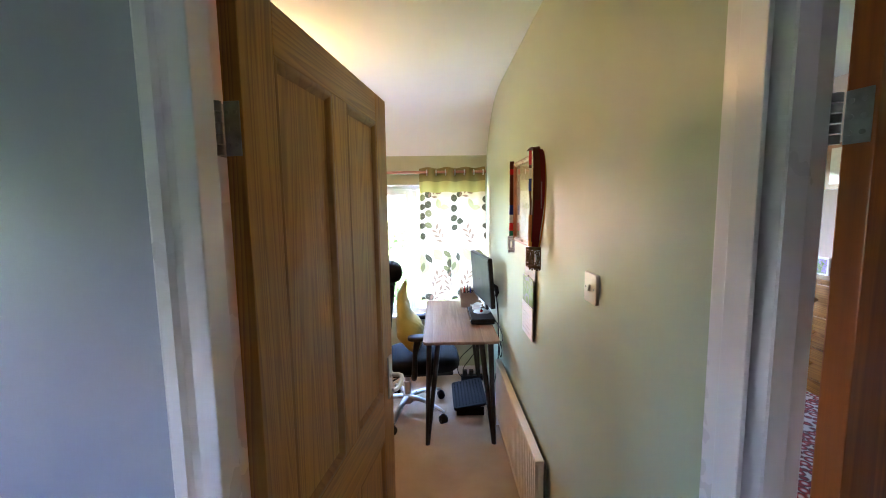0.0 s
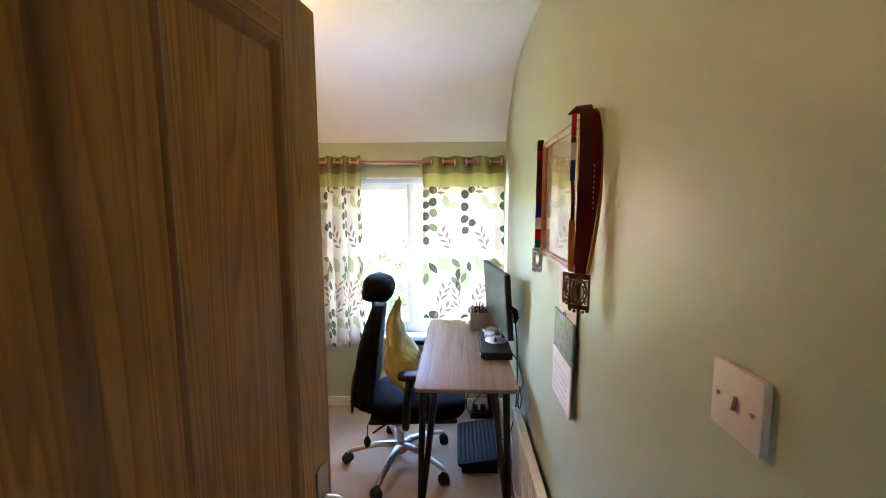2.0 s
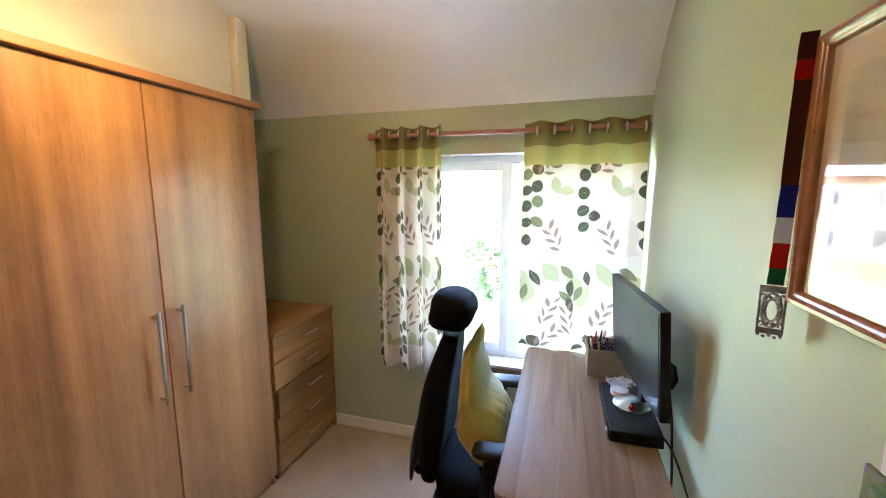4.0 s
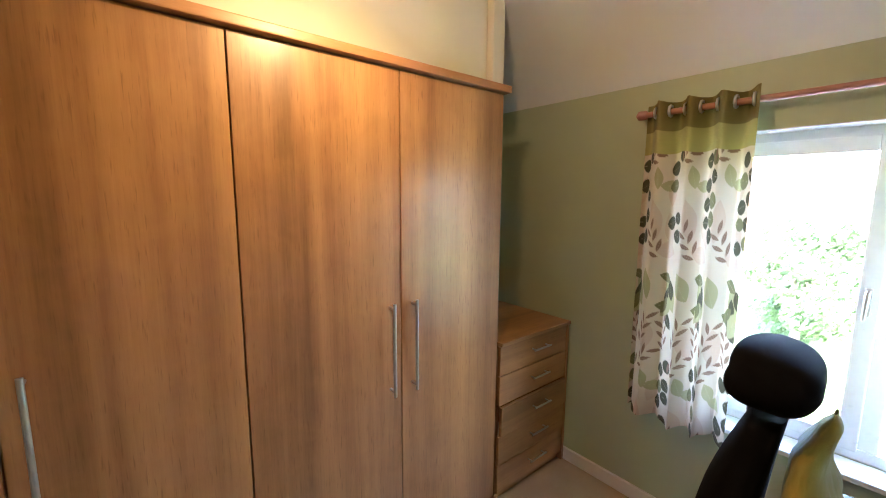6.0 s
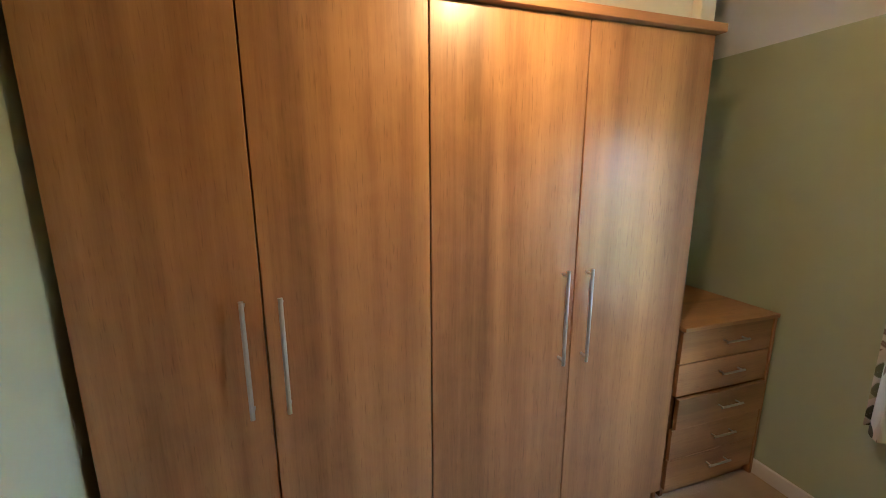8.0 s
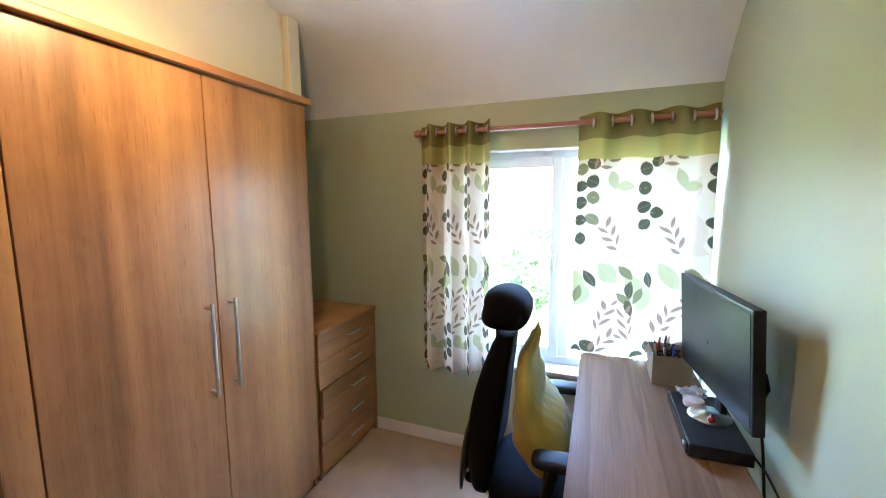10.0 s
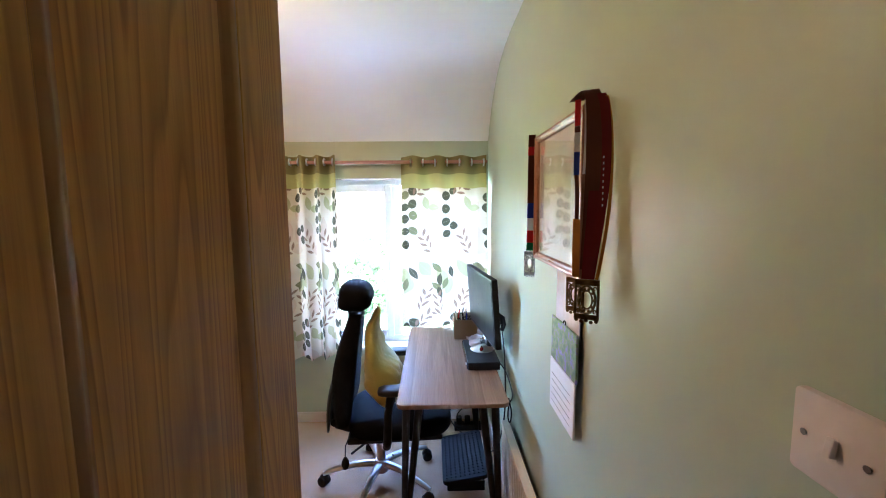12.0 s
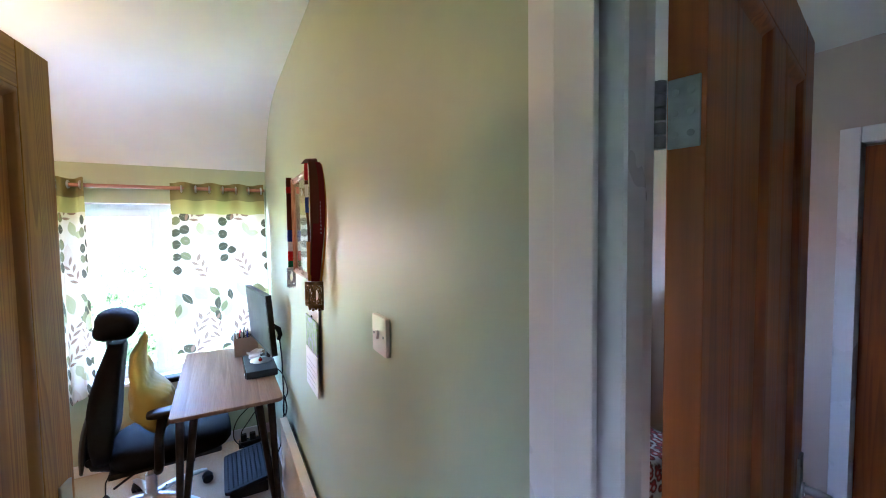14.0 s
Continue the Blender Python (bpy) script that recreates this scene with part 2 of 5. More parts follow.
LEAF = leaf_mat("hedge_leaf", (0.075, 0.118, 0.045))
LEAF_LIGHT = leaf_mat("tree_leaf", (0.05, 0.11, 0.02))
BARK = plain("bark", (0.12, 0.085, 0.06), 0.85, 0, 0.3, 12, 0.4)
BRICK_FAR = plain("brick_wall_far", (0.33, 0.15, 0.10), 0.8, 0, 0.25, 4, 0.2)
ROOF_FAR = plain("slate_far", (0.10, 0.09, 0.10), 0.7, 0, 0.25, 4, 0.2)
DARK_GLASS = plain("far_glass", (0.05, 0.06, 0.07), 0.1, 0, 0.1)


def lawn_mat():
    k = Nodes("lawn")
    v = k.coords(vary=False)
    a, b = k.noise(v, 40, 4, 0.7), k.noise(v, 0.35, 4)
    k.set(k.ramp(k.math("ADD", k.math("MULTIPLY", a, 0.5), k.math("MULTIPLY", b, 0.5)), ((0.35, (0.05, 0.09, 0.02)), (0.65, (0.12, 0.17, 0.05)))), 0.9)
    k.bump(a, 0.5, 0.03)
    return k.m


LAWN = lawn_mat()
PAVING = plain("concrete_paving", (0.36, 0.34, 0.31), 0.85, 0, 0.15, 5, 0.2)


def throw_mat():
    k = Nodes("patterned_throw")
    v = k.coords(vary=False)
    vo = k.n("TexVoronoi", Vector=v, Scale=26.0)
    k.set(k.ramp(vo.outputs["Distance"], ((0.15, (0.55, 0.50, 0.46)), (0.35, (0.30, 0.03, 0.03)), (0.55, (0.10, 0.03, 0.03)), (0.7, (0.55, 0.5, 0.46)))), 0.9)
    return k.m


THROW = throw_mat()


# ---- mesh helpers ----
def thing(name, at=(0, 0, 0), turn=0.0, label="", category="", group="", kind=""):
    ob = new(name)
    ob.empty_display_size = 0.1
    ob.matrix_basis = pose(*at, 0, 0, turn)
    return tagged(ob, label, category, group, kind)


def finish(bm, name, material, smooth=None):
    bmesh.ops.recalc_face_normals(bm, faces=bm.faces)
    me = bpy.data.meshes.new(name)
    if smooth is not None:
        for f in bm.faces:
            f.smooth = True
        for e in bm.edges:
            if len(e.link_faces) == 2 and e.calc_face_angle(0) > radians(smooth):
                e.smooth = False
    bm.to_mesh(me)
    bm.free()
    me.materials.append(material)
    return me


def part(name, bm, material, parent=None, label="", smooth=None, world=False):
    """Links bm as one mesh under parent. world: bm is in world metres, and parent is a top-level thing."""
    if world and parent is not None:
        root = parent if parent.parent is None else parent.parent
        bm.transform(root.matrix_basis.inverted())
    ob = new(name, finish(bm, name, material, smooth))
    if parent is not None:
        ob.parent = parent
    return tagged(ob, label)


def structure(name, bm, material, label, category, smooth=None):
    ob = new(name, finish(bm, name, material, smooth))
    return tagged(ob, label, category, kind="structure")


def box(x0, x1, y0, y1, z0, z1, bevel=0.0, seg=2, bm=None):
    own = bmesh.new()
    bmesh.ops.create_cube(own, size=1.0, matrix=Matrix.Translation(((x0 + x1) / 2, (y0 + y1) / 2, (z0 + z1) / 2)) @ Matrix.Diagonal((x1 - x0, y1 - y0, z1 - z0, 1)))
    if bevel:
        bmesh.ops.bevel(own, geom=own.edges[:], offset=bevel, segments=seg, affect="EDGES", profile=0.6)
    if bm is None:
        return own
    return join(bm, own)


def join(bm, other):
    me = bpy.data.meshes.new("tmp")
    other.to_mesh(me)
    other.free()
    bm.from_mesh(me)
    bpy.data.meshes.remove(me)
    return bm


def tube(points, radius, sides=10, bm=None, caps=True, squash=1.0):
    """A tube along points; radius a number or one for each point."""
    bm = bm or bmesh.new()
    pts = [Vector(p) for p in points]
    radii = radius if isinstance(radius, (list, tuple)) else [radius] * len(pts)
    rings, up = [], None
    for i, p in enumerate(pts):
        d = (pts[min(i + 1, len(pts) - 1)] - pts[max(i - 1, 0)]).normalized()
        if up is None:
            up = Vector((0, 0, 1)) if abs(d.z) < 0.9 else Vector((1, 0, 0))
        side = d.cross(up).normalized()
        up = side.cross(d).normalized()
        rings.append([bm.verts.new(p + radii[i] * (math.cos(a) * side + squash * math.sin(a) * up)) for a in (2 * math.pi * k / sides for k in range(sides))])
    for a, b in zip(rings, rings[1:]):
        for k in range(sides):
            bm.faces.new((a[k], a[(k + 1) % sides], b[(k + 1) % sides], b[k]))
    if caps:
        bm.faces.new(rings[0])
        bm.faces.new(rings[-1][::-1])
    return bm


def lathe(profile, centre, sides=24, axis="z", bm=None):
    """profile: (radius, height) pairs from the bottom up."""
    bm = bm or bmesh.new()
    rings = []
    for r, h in profile:
        ring = []
        for k in range(sides):
            a = 2 * math.pi * k / sides
            q = (r * math.cos(a), r * math.sin(a), h)
            q = q if axis == "z" else (q[2], q[0], q[1]) if axis == "x" else (q[0], q[2], q[1])
            ring.append(bm.verts.new(Vector(centre) + Vector(q)))
        rings.append(ring)
    for a, b in zip(rings, rings[1:]):
        for k in range(sides):
            bm.faces.new((a[k], a[(k + 1) % sides], b[(k + 1) % sides], b[k]))
    bm.faces.new(rings[0][::-1])
    bm.faces.new(rings[-1])
    return bm


def prism(outline, z0, z1, bevel=0.0, plane="xy"):
    """A flat outline drawn out from z0 to z1 along the axis that plane leaves free."""
    bm = bmesh.new()
    vs = [bm.verts.new((a, b, z0)) for a, b in outline]
    f = bm.faces.new(vs)
    ex = bmesh.ops.extrude_face_region(bm, geom=[f])
    bmesh.ops.translate(bm, verts=[v for v in ex["geom"] if isinstance(v, bmesh.types.BMVert)], vec=(0, 0, z1 - z0))
    bmesh.ops.recalc_face_normals(bm, faces=bm.faces)
    if bevel:
        sharp = [e for e in bm.edges if len(e.link_faces) == 2 and e.calc_face_angle(0) > radians(60)]
        bmesh.ops.bevel(bm, geom=sharp, offset=bevel, segments=2, affect="EDGES", profile=0.6)
    if plane == "yz":
        bm.transform(Matrix(((0, 0, 1, 0), (1, 0, 0, 0), (0, 1, 0, 0), (0, 0, 0, 1))))
    elif plane == "xz":
        bm.transform(Matrix(((1, 0, 0, 0), (0, 0, 1, 0), (0, 1, 0, 0), (0, 0, 0, 1))))
    return bm


def rounded_rect(x0, x1, y0, y1, r, n=6):
    pts = []
    for cx, cy, a0 in ((x1 - r, y1 - r, 0), (x0 + r, y1 - r, 90), (x0 + r, y0 + r, 180), (x1 - r, y0 + r, 270)):
        pts += [(cx + r * math.cos(radians(a0 + 90 * k / n)), cy + r * math.sin(radians(a0 + 90 * k / n))) for k in range(n + 1)]
    return pts


def cushion(cx, cy, cz, sx, sy, sz, power=3.0, nu=24, nv=14, wrinkle=0.0, seed=0.0, bm=None):
    """A soft rounded block: a superellipsoid with wrinkles."""
    bm = bm or bmesh.new()
    rows = []
    e = 2.0 / power

    def sp(v):
        return math.copysign(abs(v) ** e, v)

    for j in range(nv + 1):
        phi = -math.pi / 2 + math.pi * j / nv
        row = []
        for i in range(nu):
            th = 2 * math.pi * i / nu
            p = Vector((sp(math.cos(phi)) * sp(math.cos(th)) * sx, sp(math.cos(phi)) * sp(math.sin(th)) * sy, sp(math.sin(phi)) * sz))
            if wrinkle:
                p *= 1 + wrinkle * noise.noise(p * 14 + Vector((seed, 0, 0)))
            row.append(bm.verts.new(p + Vector((cx, cy, cz))))
        rows.append(row)
    for a, b in zip(rows, rows[1:]):
        for i in range(nu):
            bm.faces.new((a[i], a[(i + 1) % nu], b[(i + 1) % nu], b[i]))
    bmesh.ops.remove_doubles(bm, verts=bm.verts, dist=1e-5)
    return bm


# ---- measures of the place ----
XR, XL, YB, YF = 0.40, -2.06, 3.88, 0.925     # right, left, window and door walls of the study
YL = 0.77                                     # landing face of the door wall
ZC, ZE = 2.46, 2.055                           # flat ceiling, and its foot on the window wall
WX0, WX1, WZ0, WZ1 = -0.94, 0.388, 0.575, 1.80  # window opening
RX1, RY0 = 2.75, -1.3                         # bedroom's far wall, landing's end
LX0 = -1.30                                   # landing's far side

# ---- floor, ceilings, walls ----
structure("floor", box(XL - 0.1, RX1 + 0.1, RY0 - 0.1, YB + 0.1, -0.12, 0.0), CARPET, "beige wall-to-wall carpet with short pile", "floor")

arc = [(YF - 0.14, ZC), (3.05, ZC), (3.22, 2.452), (3.36, 2.430), (3.48, 2.392), (3.59, 2.336), (3.69, 2.266), (3.77, 2.195), (3.83, 2.128), (YB, ZE)]
prof = arc + [(YB, ZC + 0.12), (YF - 0.14, ZC + 0.12)]
structure("ceiling", prism(prof, XL - 0.05, XR + 0.05, 0, "yz"), WHITE_CEIL, "white painted ceiling curving down to the window wall", "ceiling", smooth=30)
structure("ceiling_landing", box(LX0 - 0.1, XR + 0.05, RY0 - 0.1, YF - 0.14, ZC, ZC + 0.12), WHITE_CEIL, "white painted landing ceiling", "ceiling")
structure("ceiling_bedroom", box(XR + 0.05, RX1 + 0.1, RY0 - 0.1, YB + 0.1, ZC, ZC + 0.12), WHITE_CEIL, "white painted bedroom ceiling", "ceiling")


def wall_with_hole(along, a0, a1, b0, b1, z0, z1, holes):
    """A wall along x or y, thick from b0 to b1, with holes (a, a, z, z) through it, in order."""
    bm = bmesh.new()

    def piece(p, q, r, s):
        if q - p > 1e-4 and s - r > 1e-4:
            box(*((p, q, b0, b1) if along == "x" else (b0, b1, p, q)), r, s, bm=bm)

    at = a0
    for h0, h1, hz0, hz1 in holes:
        piece(at, h0, z0, z1)
        piece(h0, h1, z0, hz0)
        piece(h0, h1, hz1, z1)
        at = h1
    piece(at, a1, z0, z1)
    return bm


structure("wall_window", wall_with_hole("x", XL - 0.1, XR, YB, YB + 0.26, 0, ZC, [(WX0, WX1, WZ0, WZ1)]), GREEN, "sage green painted plaster wall round the window", "wall")
# Opening out of view, added and sized to light the bedroom.
structure("wall_bedroom_opening", wall_with_hole("x", XR, RX1 + 0.1, YB, YB + 0.26, 0, ZC, [(1.15, 1.90, 1.15, 1.85)]), PINK_GREY, "pale painted bedroom wall with an unseen opening added for daylight", "wall")
D2A, D2B = 0.02, 0.770
structure("wall_right", wall_with_hole("y", YL + 0.0, YB, XR, XR + 0.05, 0, ZC, []), GREEN, "sage green painted plaster wall with a soft sheen", "wall")
structure("wall_bedroom_side", wall_with_hole("y", YL, YB, XR + 0.05, XR + 0.065, 0, ZC, []), PINK_GREY, "pale painted bedroom wall", "wall")
structure("wall_landing_right", wall_with_hole("y", RY0, YL, XR, XR + 0.10, 0, ZC, [(D2A, D2B, 0, 2.02)]), GREY_BLUE, "grey blue painted landing wall with a doorway", "wall")
structure("wall_left", box(XL - 0.1, XL, YL, YB, 0, ZC), GREEN, "sage green painted plaster wall behind the wardrobes", "wall")
DX0, DX1 = -0.425, 0.385
structure("wall_door", wall_with_hole("x", XL, XR, YL + 0.07, YF, 0, ZC, [(DX0 - 0.03, XR, 0, 2.04)]), GREEN, "sage green painted plaster wall beside the doorway", "wall")
structure("wall_landing_door", wall_with_hole("x", LX0, XR, YL, YL + 0.07, 0, ZC, [(DX0 - 0.03, XR, 0, 2.04)]), GREY_BLUE, "grey blue painted landing wall beside the doorway", "wall")
structure("wall_landing_far", wall_with_hole("y", RY0, YL, LX0 - 0.1, LX0, 0, ZC, [(0.21, 0.41, 1.34, 1.67)]), GREY_BLUE, "grey blue painted landing wall with an unseen opening for daylight", "wall")
# Small hole out of view, added to light the landing and door_1.
structure("wall_landing_end", wall_with_hole("x", LX0 - 0.1, XR + 0.1, RY0 - 0.1, RY0, 0, ZC, [(-0.61, -0.41, 1.36, 1.56)]), GREY_BLUE, "grey blue painted landing wall with an unseen opening for daylight", "wall")
structure("wall_bedroom_near", box(XR + 0.1, RX1 + 0.1, RY0 - 0.1, RY0, 0, ZC), PINK_GREY, "pale painted bedroom wall", "wall")
D3A, D3B = 0.42, 1.20
structure("wall_bedroom_far", wall_with_hole("y", RY0, YB, RX1, RX1 + 0.1, 0, ZC, [(D3A, D3B, 0, 2.0)]), PINK_GREY, "pale painted bedroom wall with a door in it", "wall")
structure("wall_beside_wardrobe", box(XL, -0.98, YF + 0.0005, 1.205, 0, ZC - 0.001), GREEN, "sage green painted boxed-out wall beside the wardrobes", "wall")
# Cream instead of sage green: the lamp's warm light put into the paint.
structure("wall_bulkhead", box(XL, -1.60, 1.207, 3.318, 2.02, ZC), painted("lamplit_cream", (0.62, 0.58, 0.46), 0.55, 0.08, 0.04), "boxed wall above the wardrobes, its cream colour holding warm lamplight", "wall")
structure("trim_bulkhead", box(XL, -1.56, 3.320, 3.395, 2.02, 2.43, 0.006), bpy.data.materials["lamplit_cream"], "cream painted upright trim at the end of the boxed wall", "trim")


# Unseen backing, added to stop sky light leaking round door_3.
structure("door_3_light_block", box(RX1 + 0.101, RX1 + 0.12, D3A - 0.1, D3B + 0.1, 0, 2.1), PINK_GREY, "unseen panel added behind the far bedroom door to block sky light", "wall")


# ---- skirting ----
def skirting(name, x0, x1, y0, y1):
    bm = box(x0, x1, y0, y1, 0, 0.075, 0.004)
    structure(name, bm, GLOSS, "white gloss painted skirting board", "skirting")


skirting("baseboard_window", XL, XR, YB - 0.016, YB - 0.001)
skirting("baseboard_right", XR - 0.016, XR - 0.001, 0.87, YB - 0.017)
skirting("baseboard_door", -0.978, -0.50, YF + 0.001, YF + 0.016)
skirting("baseboard_landing", LX0, -0.49, YL - 0.016, YL - 0.001)

# ---- study door frame ----
frame_1 = thing("door_frame", (DX0, YL, 0), 0, "white gloss painted door frame with architrave and stop", "door frame", kind="structure")
part("jamb", box(DX0 - 0.03, -0.432, YL, YF, 0, 2.01, 0.002), GLOSS, frame_1, world=True)
part("lining", box(-0.4315, -0.389, 0.757, 0.812, 0, 2.01, 0.003, 3), GLOSS, frame_1, world=True)
part("stop", box(-0.4315, -0.420, 0.8125, 0.866, 0, 2.01, 0.002), GLOSS, frame_1, world=True)
part("jamb", box(DX1, XR - 0.002, 0.780, 0.845, 0, 2.01, 0.005, 3), GLOSS, frame_1, world=True)
part("lining", box(0.358, 0.3655, 0.729, 0.778, 0, 2.01, 0.002, 2), GLOSS, frame_1, world=True)
part("lining", box(0.3665, XR - 0.002, 0.771, 0.779, 0, 2.01), GLOSS, frame_1, world=True)
part("head", box(DX0 - 0.03, XR - 0.002, YL, YF, 2.012, 2.04, 0.002), GLOSS, frame_1, world=True)


def architrave(x0, x1, y, z0, z1, flip=1):
    """An upright moulding: a thick outer edge and a thinner inner one."""
    w = x1 - x0
    pts = [(x0, y), (x0, y - 0.014 * flip), (x0 + 0.12 * w, y - 0.020 * flip), (x0 + 0.42 * w, y - 0.020 * flip), (x0 + 0.55 * w, y - 0.014 * flip), (x0 + 0.92 * w, y - 0.010 * flip), (x1, y - 0.007 * flip), (x1, y)]
    return prism(pts, z0, z1)


part("architrave", architrave(-0.458, -0.403, YL - 0.001, 0, 2.10), GLOSS, frame_1, world=True, smooth=25)
part("architrave", box(-0.458, XR - 0.003, YL - 0.018, YL - 0.001, 2.022, 2.10, 0.004), GLOSS, frame_1, world=True)
part("architrave", architrave(-0.512, -0.440, YF + 0.001, 0, 2.10, -1), GLOSS, frame_1, world=True, smooth=25)


# ---- panelled doors ----
def panelled_door(name, hinge, turn, width, height, mats, label, hinge_at=(), hinge_tall=0.09, jamb_leaf=None, lift=0.0):
    """Local: the leaf runs along +x from the hinge, its fair face at y = 0 looks to -y, and it is 35 mm thick."""
    up, across, bead = mats
    d = thing(name, hinge, turn, label, "door", kind="structure")
    st, mun, top, lock, bot = 0.105, 0.095, 0.096, 0.165, 0.22
    z_lock = 0.742
    sr = 0.112
    t = 0.035
    part("stile", box(0, st, 0, t, 0.008, height, 0.002), up, d)
    part("stile", box(width - sr, width, 0, t, 0.008, height, 0.002), up, d)
    mx0 = (st + width - sr - mun) / 2
    mx1 = mx0 + mun
    part("rail", box(st + 0.0005, width - sr - 0.0005, 0.0005, t - 0.0005, height - top, height, 0.002), across, d)
    part("rail", box(st + 0.0005, width - sr - 0.0005, 0.0005, t - 0.0005, z_lock, z_lock + lock, 0.002), across, d)
    part("rail", box(st + 0.0005, width - sr - 0.0005, 0.0005, t - 0.0005, 0.008, bot, 0.002), across, d)
    part("muntin", box(mx0, mx1, 0.001, t - 0.001, z_lock + lock + 0.0005, height - top - 0.0005, 0.002), up, d)
    part("muntin", box(mx0, mx1, 0.001, t - 0.001, bot + 0.0005, z_lock - 0.0005, 0.002), up, d)
    for x0, x1 in ((st, mx0), (mx1, width - sr)):
        for z0, z1 in ((bot, z_lock), (z_lock + lock, height - top)):
            pan = part("panel", box(x0 + 0.001, x1 - 0.001, 0.012, t - 0.012, z0 + 0.001, z1 - 0.001), up, d)
            b = 0.025
            for face in (0, 1):
                bm = bmesh.new()
                for (ax, az), (cx, cz), (nx, nz) in (((x0, z0), (x1, z0), (0, 1)), ((x1, z0), (x1, z1), (-1, 0)), ((x1, z1), (x0, z1), (0, -1)), ((x0, z1), (x0, z0), (1, 0))):
                    strips = []
                    for off, dep in ((0.0, 0.0015), (0.3, -0.0005), (0.55, 0.003), (0.8, 0.010), (1.0, 0.0118)):
                        k = b * off
                        y = dep if face == 0 else t - dep
                        tx, tz = (1 if cx > ax else -1 if cx < ax else 0), (1 if cz > az else -1 if cz < az else 0)
                        strips.append((bm.verts.new((ax + nx * k + tx * k, y, az + nz * k + tz * k)), bm.verts.new((cx + nx * k - tx * k, y, cz + nz * k - tz * k))))
                    for (p, q), (r, s) in zip(strips, strips[1:]):
                        bm.faces.new((p, q, s, r))
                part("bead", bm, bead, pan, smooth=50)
    if hinge_at:
        for z in hinge_at:
            h = part("hinge", box(-0.0030, -0.0005, 0.004, 0.033, z, z + hinge_tall, 0.0006, 1), HINGE, d, "zinc butt hinge")
            part("hinge_leaf", box(*jamb_leaf, z, z + hinge_tall), HINGE, h, world=True)
            for k in range(5):
                step = hinge_tall / 5
                part("knuckle", tube([(-0.009, 0.039, z + step * k + 0.001), (-0.009, 0.039, z + step * (k + 1) - 0.001)], 0.0068, 12), HINGE, h, smooth=40)
            for sx in (0.012, 0.026):
                for f in (0.2, 0.5, 0.8):
                    part("screw", lathe([(0.0034, -0.0042), (0.0034, -0.0028)], (0, sx, z + f * hinge_tall), 10, "x"), HINGE, h, smooth=40)
    for side in (0, 1):
        y0, y1 = (-0.006, 0.0) if side == 0 else (t, t + 0.006)
        s = -1 if side == 0 else 1
        cx = width - 0.045
        plate = part("door_handle", box(cx - 0.022, cx + 0.022, y0, y1, 0.812 + lift, 0.972 + lift, 0.002), STEEL, d, "brushed steel lever handle on a long plate")
        yb = y0 if side == 0 else y1
        bm = tube([(cx, yb, 0.900 + lift), (cx, yb + s * 0.03, 0.900 + lift), (cx - 0.004, yb + s * 0.043, 0.899 + lift), (cx - 0.02, yb + s * 0.05, 0.895 + lift), (cx - 0.06, yb + s * 0.052, 0.890 + lift), (cx - 0.10, yb + s * 0.05, 0.891 + lift), (cx - 0.118, yb + s * 0.042, 0.895 + lift)], [0.009, 0.009, 0.009, 0.009, 0.0085, 0.008, 0.0065], 12)
        part("lever", bm, STEEL, plate, smooth=50)
        part("rose", lathe([(0.014, 0), (0.014, 0.004), (0.011, 0.006)], (cx, yb - (0.006 if s < 0 else 0), 0.900 + lift), 20, "y"), STEEL, plate, smooth=40)
    return d


door_turn = math.degrees(math.atan2(1.723 - 0.894, -0.249 + 0.387))
panelled_door("door_1", (-0.387, 0.894, 0), door_turn, 0.838, 1.985, (PINE, PINE_ACROSS, PINE_BEAD_SHADED), "open varnished pine four-panel door with steel lever handle", (1.688, 0.22), 0.09, (-0.4318, -0.4292, 0.885, 0.931), lift=0.06)

# second doorway, from the landing to the bedroom
frame_2 = thing("door_frame_bedroom", (XR, D2B, 0), 0, "white gloss painted door frame of the bedroom", "door frame", kind="structure")
part("jamb", prism([(0.381, 0.716), (0.384, 0.714), (0.420, 0.722), (0.455, 0.736), (0.455, D2B - 0.0005), (0.381, D2B - 0.0005)], 0, 2.0), GLOSS, frame_2, world=True)
part("jamb", box(XR - 0.001, XR + 0.101, D2A + 0.0005, D2A + 0.03, 0, 2.0, 0.003), GLOSS, frame_2, world=True)
part("head", box(XR - 0.001, XR + 0.101, D2A + 0.03, D2B - 0.03, 1.99, 2.018, 0.003), GLOSS, frame_2, world=True)
part("architrave", box(XR - 0.018, XR - 0.002, D2A - 0.06, D2A + 0.01, 0, 2.08, 0.005), GLOSS, frame_2, world=True)
part("architrave", box(XR - 0.018, XR - 0.002, D2A + 0.011, 0.712, 2.005, 2.08, 0.005), GLOSS, frame_2, world=True)
panelled_door("door_2", (0.478, 0.699, 0), 12.3, 0.74, 1.985, (PINE_DARK, PINE_DARK, PINE_DARK), "open orange-stained pine panel door into the bedroom", (1.672, 0.22), 0.068, (0.4555, 0.4575, 0.738, 0.768), lift=0.12)
panelled_door("door_3", (RX1 + 0.03, D3B - 0.03, 0), -90, 0.72, 1.96, (PINE_DARK, PINE_DARK, PINE_DARK), "closed orange-stained pine panel door in the bedroom", lift=0.08)
frame_3 = thing("door_frame_far", (RX1, D3B, 0), 0, "white gloss painted door frame of the far bedroom door", "door frame", kind="structure")
